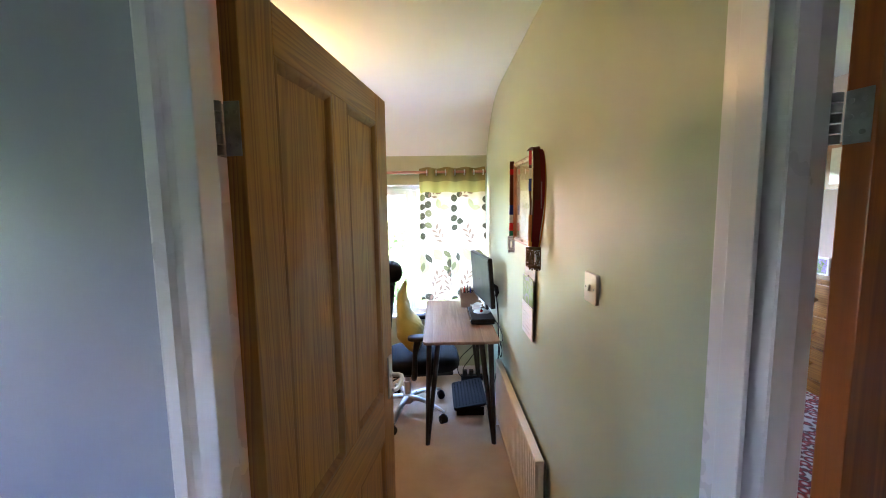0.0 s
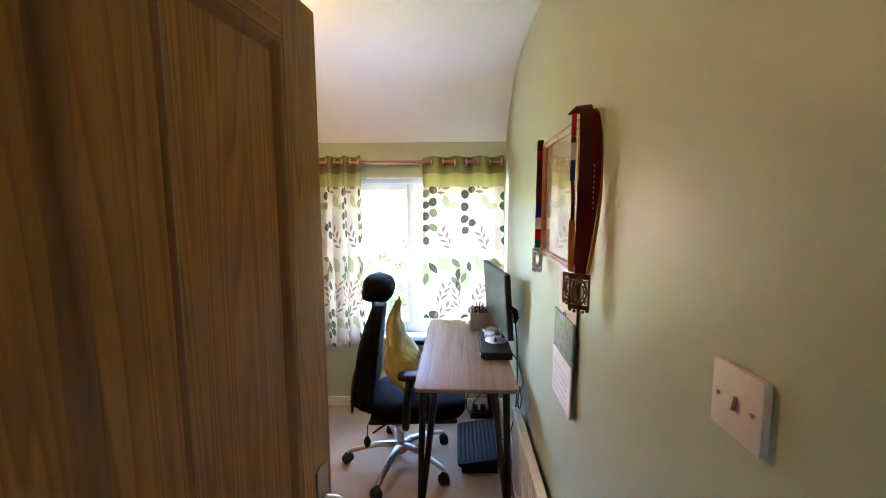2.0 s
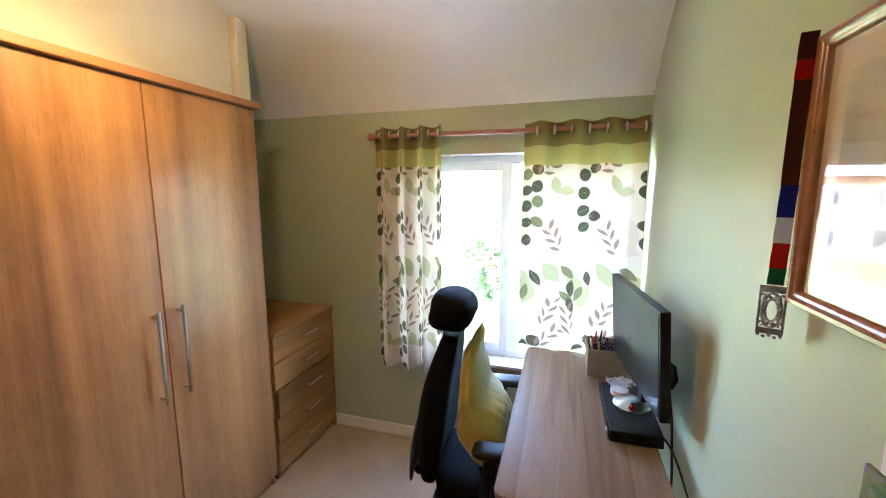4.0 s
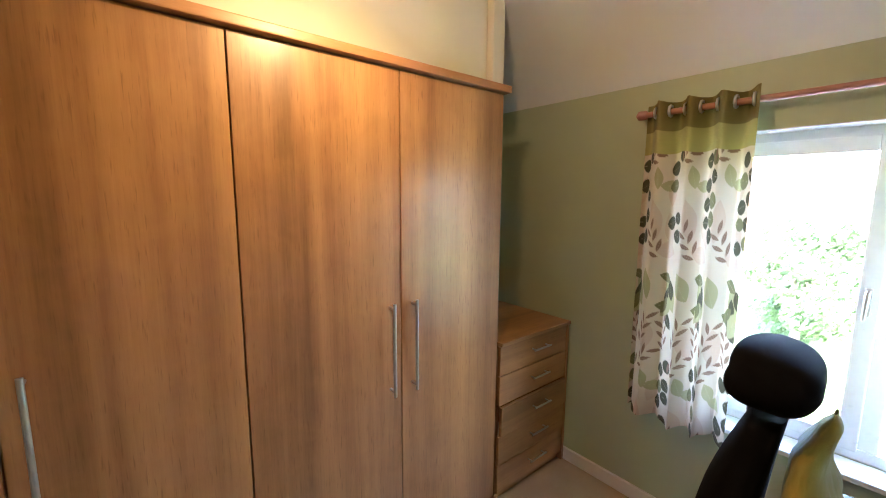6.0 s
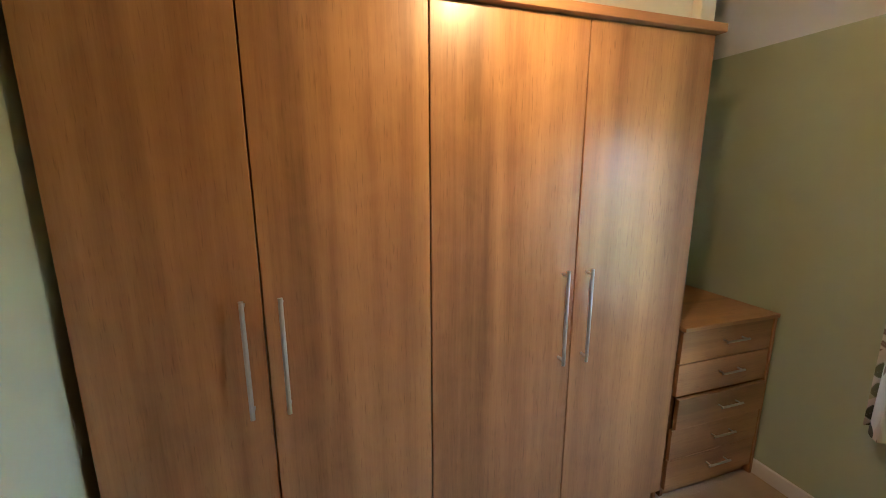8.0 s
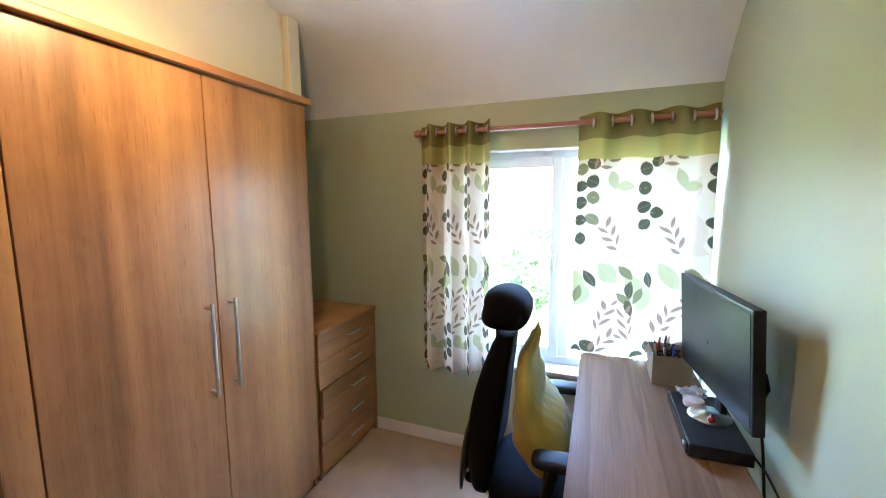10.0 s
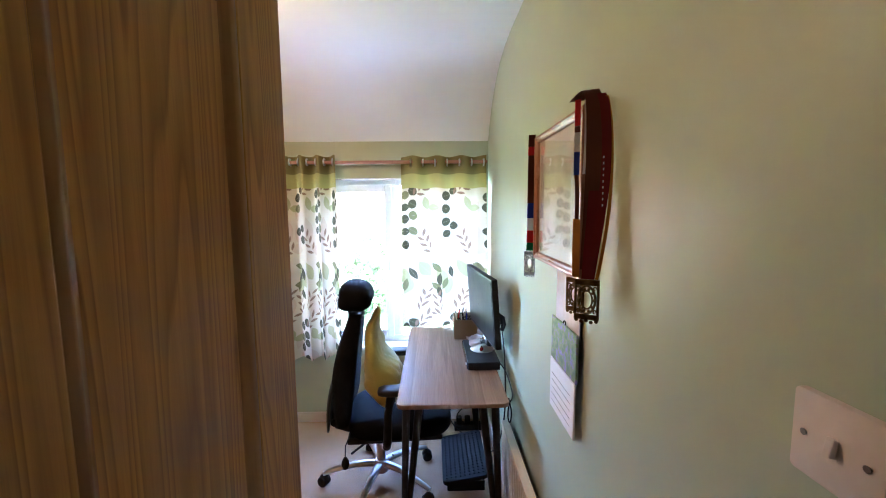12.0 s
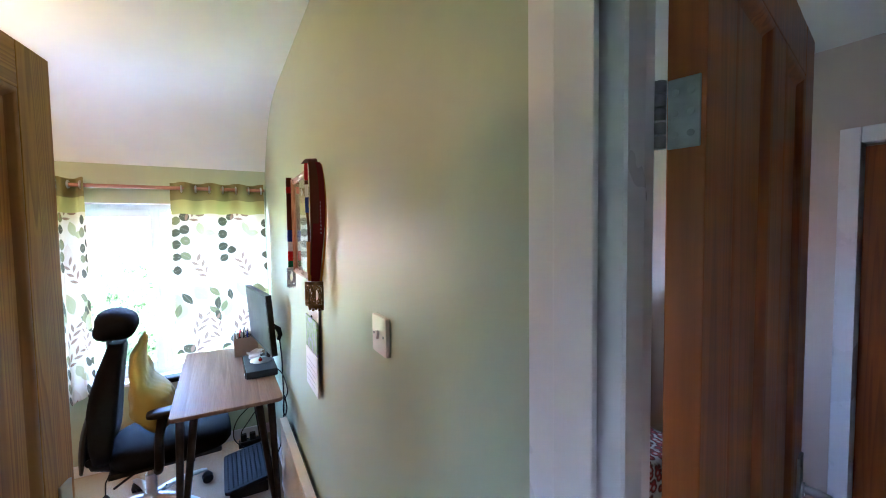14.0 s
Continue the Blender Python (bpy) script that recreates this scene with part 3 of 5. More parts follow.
for y0, y1, z0, z1 in ((D3B - 0.025, D3B + 0.05, 0, 2.05), (D3A - 0.05, D3A + 0.025, 0, 2.05), (D3A + 0.026, D3B - 0.026, 1.975, 2.05)):
    part("architrave", box(RX1 - 0.018, RX1 + 0.07, y0, y1, z0, z1, 0.004), GLOSS, frame_3, world=True)

# ---- window ----
WY = 3.985
win = thing("window_1", (0, WY, WZ0), 0, "white uPVC casement window with a deep sill", "window", kind="structure")


def bars(name, x0, x1, z0, z1, w, y0, y1, parent):
    for a, b, c, d in ((x0, x0 + w, z0, z1), (x1 - w, x1, z0, z1), (x0 + w, x1 - w, z0, z0 + w), (x0 + w, x1 - w, z1 - w, z1)):
        part(name, box(a, b, y0, y1, c, d, 0.005), UPVC, parent, world=True)


MX = -0.276
bars("window_frame", WX0 + 0.002, WX1 - 0.002, WZ0 + 0.002, WZ1 - 0.002, 0.045, WY, WY + 0.06, win)
part("mullion", box(MX - 0.03, MX + 0.03, WY, WY + 0.06, WZ0 + 0.048, WZ1 - 0.048, 0.005), UPVC, win, world=True)
bars("casement", WX0 + 0.040, MX - 0.022, WZ0 + 0.040, WZ1 - 0.040, 0.055, WY - 0.018, WY - 0.001, win)
part("pane", box(WX0 + 0.09, MX - 0.07, WY + 0.02, WY + 0.024, WZ0 + 0.09, WZ1 - 0.09), PANE, win, world=True).visible_shadow = False
part("pane", box(MX + 0.03, WX1 - 0.045, WY + 0.02, WY + 0.024, WZ0 + 0.045, WZ1 - 0.045), PANE, win, world=True).visible_shadow = False
hd = part("window_handle", box(MX - 0.062, MX - 0.042, WY - 0.034, WY - 0.019, 1.13, 1.23, 0.004), STEEL, win, "steel window handle", world=True)
part("grip", tube([(MX - 0.052, WY - 0.03, 1.22), (MX - 0.052, WY - 0.055, 1.215), (MX - 0.053, WY - 0.06, 1.18), (MX - 0.055, WY - 0.058, 1.12)], [0.007, 0.007, 0.0075, 0.005], 10), STEEL, hd, world=True, smooth=50)
part("window_sill", box(WX0 + 0.001, WX1 - 0.001, YB - 0.03, WY - 0.001, WZ0 - 0.02, WZ0 + 0.002, 0.006), UPVC, win, world=True)
part("reveal", box(WX0 + 0.0005, WX0 + 0.004, YB + 0.001, WY, WZ0 + 0.003, WZ1 - 0.001), GLOSS, win, world=True)
part("reveal", box(WX1 - 0.004, WX1 - 0.0005, YB + 0.001, WY, WZ0 + 0.003, WZ1 - 0.001), GLOSS, win, world=True)
part("reveal", box(WX0 + 0.005, WX1 - 0.005, YB + 0.001, WY, WZ1 - 0.004, WZ1 - 0.0005), GLOSS, win, world=True)

# ---- curtains ----
# Lower olive is lighter: daylight through the single cloth put into the colour.
OLIVE_D, OLIVE_BACKLIT = (0.22, 0.185, 0.055), (0.43, 0.385, 0.13)
GROUND = (0.68, 0.58, 0.44)
C_DARK, C_MID, C_LIGHT, C_BEIGE, C_BROWN = (0.062, 0.058, 0.028), (0.17, 0.158, 0.066), (0.41, 0.375, 0.19), (0.62, 0.48, 0.36), (0.24, 0.14, 0.09)


def leaf_list(width, height, seed):
    """Leaves of the print on flat cloth: x, y from the top, heading, length, half width, colour, roundness."""
    rng = random.Random(seed)
    out = []
    pitch = 0.24 if width > 0.7 else 0.30
    for c in range(-1, int(width / pitch) + 2):
        x = c * pitch + 0.055
        for row in range(3):
            y = 0.25 + (row - 1) * 0.92
            # broad pale leaves behind
            for dx, dy, a, ln, w, col in ((0.09, 0.16, 85, 0.18, 0.040, C_BEIGE), (0.18, 0.22, 65, 0.17, 0.038, C_BEIGE), (0.21, 0.06, 105, 0.14, 0.034, C_BEIGE), (0.13, 0.38, 20, 0.13, 0.040, C_BEIGE),
                                          (0.11, 0.02, 75, 0.10, 0.026, C_LIGHT), (0.13, 0.10, 15, 0.09, 0.026, C_LIGHT), (0.06, 0.47, 60, 0.15, 0.040, C_LIGHT), (0.02, 0.60, 120, 0.13, 0.036, C_LIGHT), (0.20, 0.52, 50, 0.16, 0.045, C_LIGHT), (0.12, 0.70, 85, 0.17, 0.045, C_BEIGE)):
                out.append((x + dx, y + dy, a + rng.uniform(-12, 12), ln, w, col, 0.9))
            # dark round leaves down a stem
            for k in range(5):
                for side in (-1, 1):
                    if rng.random() < 0.82:
                        out.append((x + side * 0.002, y + 0.084 * k + 0.016 * side + rng.uniform(-0.008, 0.008), (90 + side * 78) + rng.uniform(-20, 20), rng.uniform(0.056, 0.070), rng.uniform(0.027, 0.036), C_DARK if rng.random() < 0.75 else C_MID, 0.5))
            # pointed green leaves on a lower twig
            for dx, dy, a, col in ((0.00, 0.52, 70, C_DARK), (-0.015, 0.60, 120, C_MID), (0.16, 0.50, 25, C_MID), (0.22, 0.56, 100, C_DARK), (0.15, 0.64, 15, C_MID), (0.20, 0.66, 60, C_DARK)):
                out.append((x + dx, y + dy, a + rng.uniform(-14, 14), rng.uniform(0.085, 0.105), rng.uniform(0.022, 0.028), col, 0.85))
            # brown sprigs
            for sx, sy, lean in ((0.03, 0.02, 38), (0.15, 0.42, 115), (0.06, 0.82, 65), (0.22, 0.86, 100)):
                for k in range(6):
                    px, py = sx + 0.026 * k * math.cos(radians(lean)), sy - 0.026 * k * math.sin(radians(lean))
                    out.append((x + px, y + py, -lean + (38 if k % 2 else -38), 0.066, 0.010, C_BROWN, 1.0))
    return out


def print_colours(s, v, width, height, seed):
    """Colour of the cloth at arrays s (across, flat) and v (down from the top)."""
    col = np.empty(s.shape + (3,), dtype=np.float32)
    col[:] = GROUND
    for x, y, a, ln, w, c, rnd in leaf_list(width, height, seed):
        ca, sa = math.cos(radians(a)), math.sin(radians(a))
        dx, dy = s - x, v - y
        near = (np.abs(dx) < ln) & (np.abs(dy) < ln)
        if not near.any():
            continue
        p = (dx * ca + dy * sa) / ln
        q = -dx * sa + dy * ca
        half = w * np.clip(np.sin(np.pi * np.clip(p, 0, 1)), 0, 1) ** rnd
        cover = np.clip((half - np.abs(q)) / 0.0022, 0, 1) * near
        vein = np.clip(1 - np.abs(q) / 0.0012, 0, 1) * 0.35
        cover = (cover * (1 - vein))[..., None]
        col = col * (1 - cover) + np.array(c, dtype=np.float32) * cover
    band = v < 0.218
    top = v < 0.122
    col[band] = OLIVE_BACKLIT
    col[top] = OLIVE_D
    return col


def curtain(name, x0, x1, z0, z1, folds, deep_top, deep_low, flat, seed, label):
    cols, rows = 300, int((z1 - z0) / 0.0042)
    u = np.linspace(0, 1, cols)
    z = np.linspace(z1, z0, rows)
    uu, zz = np.meshgrid(u, z)
    fall = np.clip((z1 - zz) / (z1 - z0), 0, 1)
    amp = deep_top + (deep_low - deep_top) * np.clip(fall * 3, 0, 1)
    wander = 0.35 * np.sin(3.1 * uu + seed) * fall
    phase = 2 * np.pi * folds * uu + wander + 0.6
    y = 3.80 + amp * np.sin(phase) + 0.25 * amp * np.sin(2.3 * phase + 1.1 + seed) * fall
    x = x0 + (x1 - x0) * (uu + 0.012 * np.sin(2 * phase) * fall) + 0.012 * fall * np.sin(2 * np.pi * uu * 1.5 + seed)
    hem = 0.008 * np.sin(phase * 1.0 + 0.5) + 0.006 * np.sin(5 * uu + seed)
    zz = zz + hem * fall - 0.006 * np.cos(phase) * (1 - fall)
    co = np.stack([x, np.minimum(y, 3.858), zz], -1).reshape(-1, 3)
    s = np.tile(u * flat, (rows, 1))
    v = np.tile((z1 - z)[:, None], (1, cols))
    colour = print_colours(s, v, flat, z1 - z0, seed)
    idx = np.arange(rows * cols).reshape(rows, cols)
    quads = np.stack([idx[:-1, :-1], idx[:-1, 1:], idx[1:, 1:], idx[1:, :-1]], -1).reshape(-1, 4)
    me = bpy.data.meshes.new("cloth")
    me.from_pydata(co.tolist(), [], quads.tolist())
    at = me.color_attributes.new("print", "FLOAT_COLOR", "POINT")
    rgba = np.ones((rows * cols, 4), dtype=np.float32)
    rgba[:, :3] = colour.reshape(-1, 3)
    at.data.foreach_set("color", rgba.ravel())
    me.materials.append(CURTAIN)
    me.polygons.foreach_set("use_smooth", [True] * len(me.polygons))
    root = thing(name, ((x0 + x1) / 2, 3.80, z0), 0, label, "curtain", "eyelet curtains")
    cloth = new("cloth", me)
    cloth.parent = root
    cloth.matrix_parent_inverse = root.matrix_basis.inverted()
    # eyelet rings where the cloth crosses the rod
    k = 0
    while True:
        uc = ((k * math.pi) - 0.6) / (2 * math.pi * folds)
        k += 1
        if uc < 0.02:
            continue
        if uc > 0.98:
            break
        bm = bmesh.new()
        cx = x0 + (x1 - x0) * uc
        n = 20
        ring = [(cx, 3.80 + 0.021 * math.cos(2 * math.pi * i / n), z1 - 0.042 + 0.021 * math.sin(2 * math.pi * i / n)) for i in range(n + 1)]
        tube(ring, 0.006, 8, bm, caps=False)
        part("eyelet", bm, SILVER, root, "polished metal eyelet", world=True, smooth=60)
    return root


curtain("curtain", -1.075, -0.655, 0.522, 1.947, 3.6, 0.040, 0.034, 0.80, 3, "drawn-back olive and cream leaf-print curtain with eyelets")
curtain("curtain", -0.213, 0.374, 0.738, 1.940, 3.5, 0.026, 0.012, 0.62, 5, "olive and cream leaf-print curtain with sun behind it")

rail = thing("curtain_rod", (-0.38, 3.80, 1.902), 0, "slim wooden curtain rod with turned ends on brackets", "curtain rod")
part("rod", tube([(-1.110, 3.80, 1.902), (0.383, 3.80, 1.902)], 0.0125, 14), ROD_WOOD, rail, world=True, smooth=50)
part("finial", lathe([(0.013, 0), (0.020, 0.004), (0.021, 0.012), (0.020, 0.034), (0.016, 0.040), (0.006, 0.043)], (-1.107, 3.80, 1.902), 18, "x"), ROD_WOOD, rail, world=True, smooth=50).matrix_basis = Matrix.Identity(4)
for bx in (-1.090, 0.372):
    part("bracket", box(bx - 0.007, bx + 0.007, 3.813, YB - 0.001, 1.892, 1.912, 0.003), ROD_WOOD, rail, world=True)

# ---- wardrobes ----
WF = -1.445
EDGES_Y = (1.240, 1.695, 2.193, 2.737, 3.275)
for unit in range(2):
    y0, y2, y4 = EDGES_Y[2 * unit], EDGES_Y[2 * unit + 1], EDGES_Y[2 * unit + 2]
    w = thing("wardrobe", (WF, (y0 + y4) / 2, 0), 0, "tall pear-wood laminate double wardrobe with closed doors and bar handles", "wardrobe", "wardrobes along the wall")
    part("side", box(XL + 0.02, WF - 0.022, y0 + 0.001, y0 + 0.019, 0.0, 1.978, 0.001), LAMINATE, w, world=True)
    part("side", box(XL + 0.02, WF - 0.022, y4 - 0.019, y4 - 0.001, 0.0, 1.978, 0.001), LAMINATE, w, world=True)
    part("back", box(XL + 0.012, XL + 0.019, y0 + 0.002, y4 - 0.002, 0.0, 1.97), LAMINATE, w, world=True)
    part("plinth", box(WF - 0.05, WF - 0.03, y0 + 0.02, y4 - 0.02, 0.0, 0.058), LAM_ACROSS, w, world=True)
    part("shelf", box(XL + 0.02, WF - 0.03, y0 + 0.02, y4 - 0.02, 0.06, 0.078), LAM_ACROSS, w, world=True)
    for a, b, hy in ((y0, y2, y2 - 0.050), (y2, y4, y2 + 0.050)):
        dr = part("door", box(WF - 0.019, WF, a + 0.0025, b - 0.0025, 0.06, 1.976, 0.0012, 1), LAMINATE, w, world=True)
        h = part("handle", tube([(WF + 0.034, hy, 0.793), (WF + 0.034, hy, 1.151)], 0.0068, 12, squash=0.85), STEEL, dr, "brushed steel bar handle", world=True, smooth=50)
        for hz in (0.812, 1.132):
            part("handle_post", tube([(WF, hy, hz), (WF + 0.034, hy, hz)], 0.0055, 10), STEEL, dr, world=True, smooth=50)
cornice = thing("cornice", (WF, 2.25, 1.980), 0, "pear-wood laminate cornice board along the wardrobe tops", "cornice")
part("board", box(XL + 0.02, WF + 0.026, 1.225, 3.296, 1.980, 2.010, 0.004), EDGE, cornice, world=True)

# ---- chest of drawers ----
CY0, CY1, CT = 3.298, 3.866, 0.846
chest = thing("chest_of_drawers", (-1.72, (CY0 + CY1) / 2, 0), 0, "pear-wood laminate chest of five drawers, one drawer crooked", "chest of drawers")
part("top", box(-2.03, WF + 0.010, CY0, CY1, CT - 0.018, CT, 0.0015), LAM_ACROSS, chest, world=True)
part("side", box(-2.03, WF - 0.022, CY0 + 0.002, CY0 + 0.018, 0, CT - 0.0185), LAMINATE, chest, world=True)
part("side", box(-2.03, WF + 0.002, CY1 - 0.018, CY1 - 0.002, 0, CT - 0.0185), EDGE, chest, world=True)
part("plinth", box(WF - 0.045, WF - 0.03, CY0 + 0.02, CY1 - 0.02, 0, 0.045), LAM_ACROSS, chest, world=True)
for k, (za, zb, proud, skew) in enumerate(((0.676, 0.822, 0, 0), (0.521, 0.671, 0, 0), (0.363, 0.510, 0.012, 0.8), (0.206, 0.357, 0.004, 0.0), (0.048, 0.201, 0, 0))):
    bm = box(WF - 0.022 + proud, WF - 0.004 + proud, CY0 + 0.004, CY1 - 0.020, za, zb, 0.0012, 1)
    mid = Vector((WF, CY1 - 0.02, (za + zb) / 2))
    lean = Matrix.Translation(mid) @ Matrix.Rotation(radians(-skew), 4, "X") @ Matrix.Rotation(radians(skew), 4, "Z") @ Matrix.Translation(-mid)
    bm.transform(lean)
    dr = part("drawer", bm, LAM_ACROSS, chest, "crooked drawer front standing proud" if k == 2 else "", world=True)
    hy, hz = (CY0 + CY1) / 2 + 0.02, zb - 0.065
    bm = tube([(WF + proud + 0.022, hy - 0.068, hz), (WF + proud + 0.022, hy + 0.068, hz)], 0.005, 10)
    for q in (-0.055, 0.055):
        tube([(WF + proud - 0.004, hy + q, hz), (WF + proud + 0.022, hy + q, hz)], 0.004, 8, bm)
    bm.transform(lean)
    part("handle", bm, STEEL, dr, "brushed steel bar handle", world=True, smooth=50)

# ---- desk ----
desk = thing("desk", (0.095, 3.25, 0), 0, "light oak laminate desk with slim black splayed legs", "desk")
part("tabletop", prism(rounded_rect(-0.164, 0.330, 2.650, 3.786, 0.03), 0.720, 0.740, 0.003), DESK, desk, world=True, smooth=35)
for fx, fy, tx in ((-0.160, 2.734, 1), (0.312, 2.728, -1), (-0.160, 3.70, 1), (0.312, 3.70, -1)):
    bm = bmesh.new()
    for dx, dy in ((0.035, 0.0), (0.095, 0.012)):
        tube([(fx + tx * dx, fy + dy, 0.7195), (fx + tx * 0.006 + tx * dx * 0.1, fy + dy * 0.3, 0.0)], [0.019, 0.012], 12, bm)
    part("leg", bm, BLACK_LEG, desk, world=True, smooth=50)
part("frame", box(-0.11, 0.27, 2.735, 2.775, 0.700, 0.7195, 0.003), BLACK_LEG, desk, world=True)
part("frame", box(-0.11, 0.27, 3.68, 3.72, 0.700, 0.7195, 0.003), BLACK_LEG, desk, world=True)

# ---- things on the desk ----
mon_turn = math.degrees(math.atan2(3.505 - 2.925, 0.234 - 0.305))
monitor = thing("monitor", (0.302, 3.222, 0.786), mon_turn - 90, "black flat computer monitor on a round silver foot", "monitor")
# local: the screen looks to -x, its width runs along y
HW, Z0, Z1 = 0.292, 0.090, 0.447
lean = Matrix.Translation((0, 0, 0.27)) @ Matrix.Rotation(radians(-4), 4, "Y") @ Matrix.Translation((0, 0, -0.27))
bm = box(-0.040, -0.008, -HW, HW, Z0, Z1, 0.004)
bm.transform(lean)
casing = part("casing", bm, BLACK, monitor)
bm = box(-0.0418, -0.0402, -HW + 0.011, HW - 0.011, Z0 + 0.020, Z1 - 0.011, 0.0005, 1)
bm.transform(lean)
part("screen", bm, SCREEN, monitor, "dark glossy screen, switched off")
bm = box(-0.008, 0.022, -0.13, 0.13, Z0 + 0.05, Z1 - 0.07, 0.012)
bm.transform(lean)
part("back_cover", bm, BLACK, monitor)
part("neck", box(0.0, 0.022, -0.025, 0.025, 0.006, 0.24, 0.006), BLACK, monitor)
part("foot", lathe([(0.066, 0), (0.066, 0.004), (0.060, 0.010), (0.030, 0.016), (0.024, 0.02)], (-0.03, -0.02, 0.0), 32), SILVER, monitor, "silver round foot", smooth=40)
part("arm", tube([(0.02, -0.14, 0.235), (0.045, -0.16, 0.215), (0.050, -0.17, 0.18), (0.038, -0.175, 0.15)], [0.012, 0.015, 0.014, 0.011], 10), BLACK, monitor, smooth=50)

player = thing("media_player", (0.27, 3.15, 0.741), 0, "flat black media player box under the monitor foot", "media player")
part("body", box(0.178, 0.346, 2.998, 3.365, 0.745, 0.785, 0.004), BLACK, player, world=True)
part("front_panel", box(0.172, 0.1775, 3.003, 3.36, 0.748, 0.782, 0.002), plain("dark_gloss", (0.02, 0.025, 0.035), 0.2), player, "glossy dark front panel", world=True)
part("button", box(0.1695, 0.1718, 3.03, 3.05, 0.760, 0.768, 0.001), STEEL, player, world=True)
for fy in (3.02, 3.33):
    part("foot", box(0.21, 0.34, fy - 0.01, fy + 0.01, 0.7405, 0.7448), RUBBER, player, world=True)

caddy = thing("desk_caddy", (0.225, 3.60, 0.7405), 0, "open grey fabric storage box filled with pens and cables", "storage box")
t = 0.006
for name, a in (("wall", (0.132, 0.282, 3.505, 3.505 + t)), ("wall", (0.132, 0.282, 3.690 - t, 3.690)), ("wall", (0.132, 0.132 + t, 3.505 + t, 3.690 - t)), ("wall", (0.282 - t, 0.282, 3.505 + t, 3.690 - t))):
    part(name, box(*a, 0.7415, 0.868, 0.002), FELT_GREY, caddy, world=True)
part("bottom", box(0.132 + t, 0.282 - t, 3.505 + t, 3.690 - t, 0.742, 0.747), FELT_GREY, caddy, world=True)
# No hole is cut: its dark inside is a solid black oval.
part("grip_hole", prism(rounded_rect(0.182, 0.232, 0.828, 0.848, 0.0099), 3.5138, 3.5052, 0, "xz"), BLACK, caddy, "solid black oval for the shade inside a grip hole", world=True)
rng = random.Random(11)
for k in range(9):
    px, py = rng.uniform(0.155, 0.262), rng.uniform(3.54, 3.67)
    dx, dy, h = rng.uniform(-0.02, 0.02), rng.uniform(-0.03, 0.03), rng.uniform(0.865, 0.92)
    m = (BLACK, BLUE_RIBBON, PAPER, SCARLET, BLACK, FELT_GREY, STEEL, BLACK, PAPER)[k]
    pen = thing("pen", (px, py, 0.7475), 0, ("black", "blue", "white", "red", "black", "grey", "metal", "black", "white")[k] + " pen standing in the storage box", "pen", "pens in the box")
    part("barrel", tube([(px, py, 0.7475), (px + dx, py + dy, h - 0.012)], 0.0045, 8), m, pen, world=True, smooth=50)
    part("tip", tube([(px + dx, py + dy, h - 0.0115), (px + dx * 1.06, py + dy * 1.06, h)], [0.0042, 0.002], 8), BLACK, pen, world=True, smooth=50)
coil = thing("cable_tangle", (0.22, 3.60, 0.80), 0, "tangled black cables lying in the storage box", "cables")
bm = bmesh.new()
pts = [(0.205 + 0.05 * math.sin(1.7 * i) + rng.uniform(-0.012, 0.012), 3.60 + 0.055 * math.cos(1.3 * i), 0.80 + 0.045 * (i / 26) + rng.uniform(-0.01, 0.04)) for i in range(27)]
tube(pts, 0.004, 7, bm)
part("cable", bm, BLACK, coil, world=True, smooth=60)

paper_pile = thing("note_papers", (0.245, 3.40, 0.7865), 0, "small pile of crumpled pink and white papers", "papers")
for k, (cx, cy, a, s) in enumerate(((0.245, 3.345, 12, 0.040), (0.25, 3.335, -25, 0.034), (0.262, 3.325, 40, 0.028))):
    bm = bmesh.new()
    n = 8
    grid = [[bm.verts.new((cx + s * 1.0 * (i / n - 0.5) * 2 * math.cos(radians(a)) - s * (j / n - 0.5) * 2 * math.sin(radians(a)), cy + s * (i / n - 0.5) * 2 * math.sin(radians(a)) + s * (j / n - 0.5) * 2 * math.cos(radians(a)), 0.788 + 0.012 * k + 0.016 * noise.noise((i * 0.7, j * 0.7, k * 3.1)) + 0.008)) for j in range(n + 1)] for i in range(n + 1)]
    for i in range(n):
        for j in range(n):
            bm.faces.new((grid[i][j], grid[i + 1][j], grid[i + 1][j + 1], grid[i][j + 1]))
    ex = bmesh.ops.solidify(bm, geom=bm.faces[:], thickness=0.001)
    part("sheet", bm, (PAPER, PAPER_PINK, PAPER)[k], paper_pile, world=True, smooth=60)
roll = thing("tape_roll", (0.262, 3.235, 0.7865), 0, "pale roll of tape lying on the player", "tape roll")
part("ring", lathe([(0.018, 0), (0.032, 0.0), (0.034, 0.004), (0.034, 0.018), (0.032, 0.022), (0.018, 0.022)], (0.240, 3.265, 0.7875), 24), PAPER_PINK, roll, world=True, smooth=40)
ball = thing("red_bauble", (0.262, 3.15, 0.80), 0, "small glossy red round ornament on the monitor foot", "ornament")
part("ball", lathe([(0.003, -0.011), (0.008, -0.008), (0.0115, 0.0), (0.008, 0.008), (0.003, 0.011)], (0.262, 3.120, 0.814), 20), RED_GLOSS, ball, world=True, smooth=80)
part("cap", lathe([(0.005, 0), (0.005, 0.005), (0.003, 0.007)], (0.262, 3.120, 0.825), 12), BRASS, ball, world=True, smooth=40)

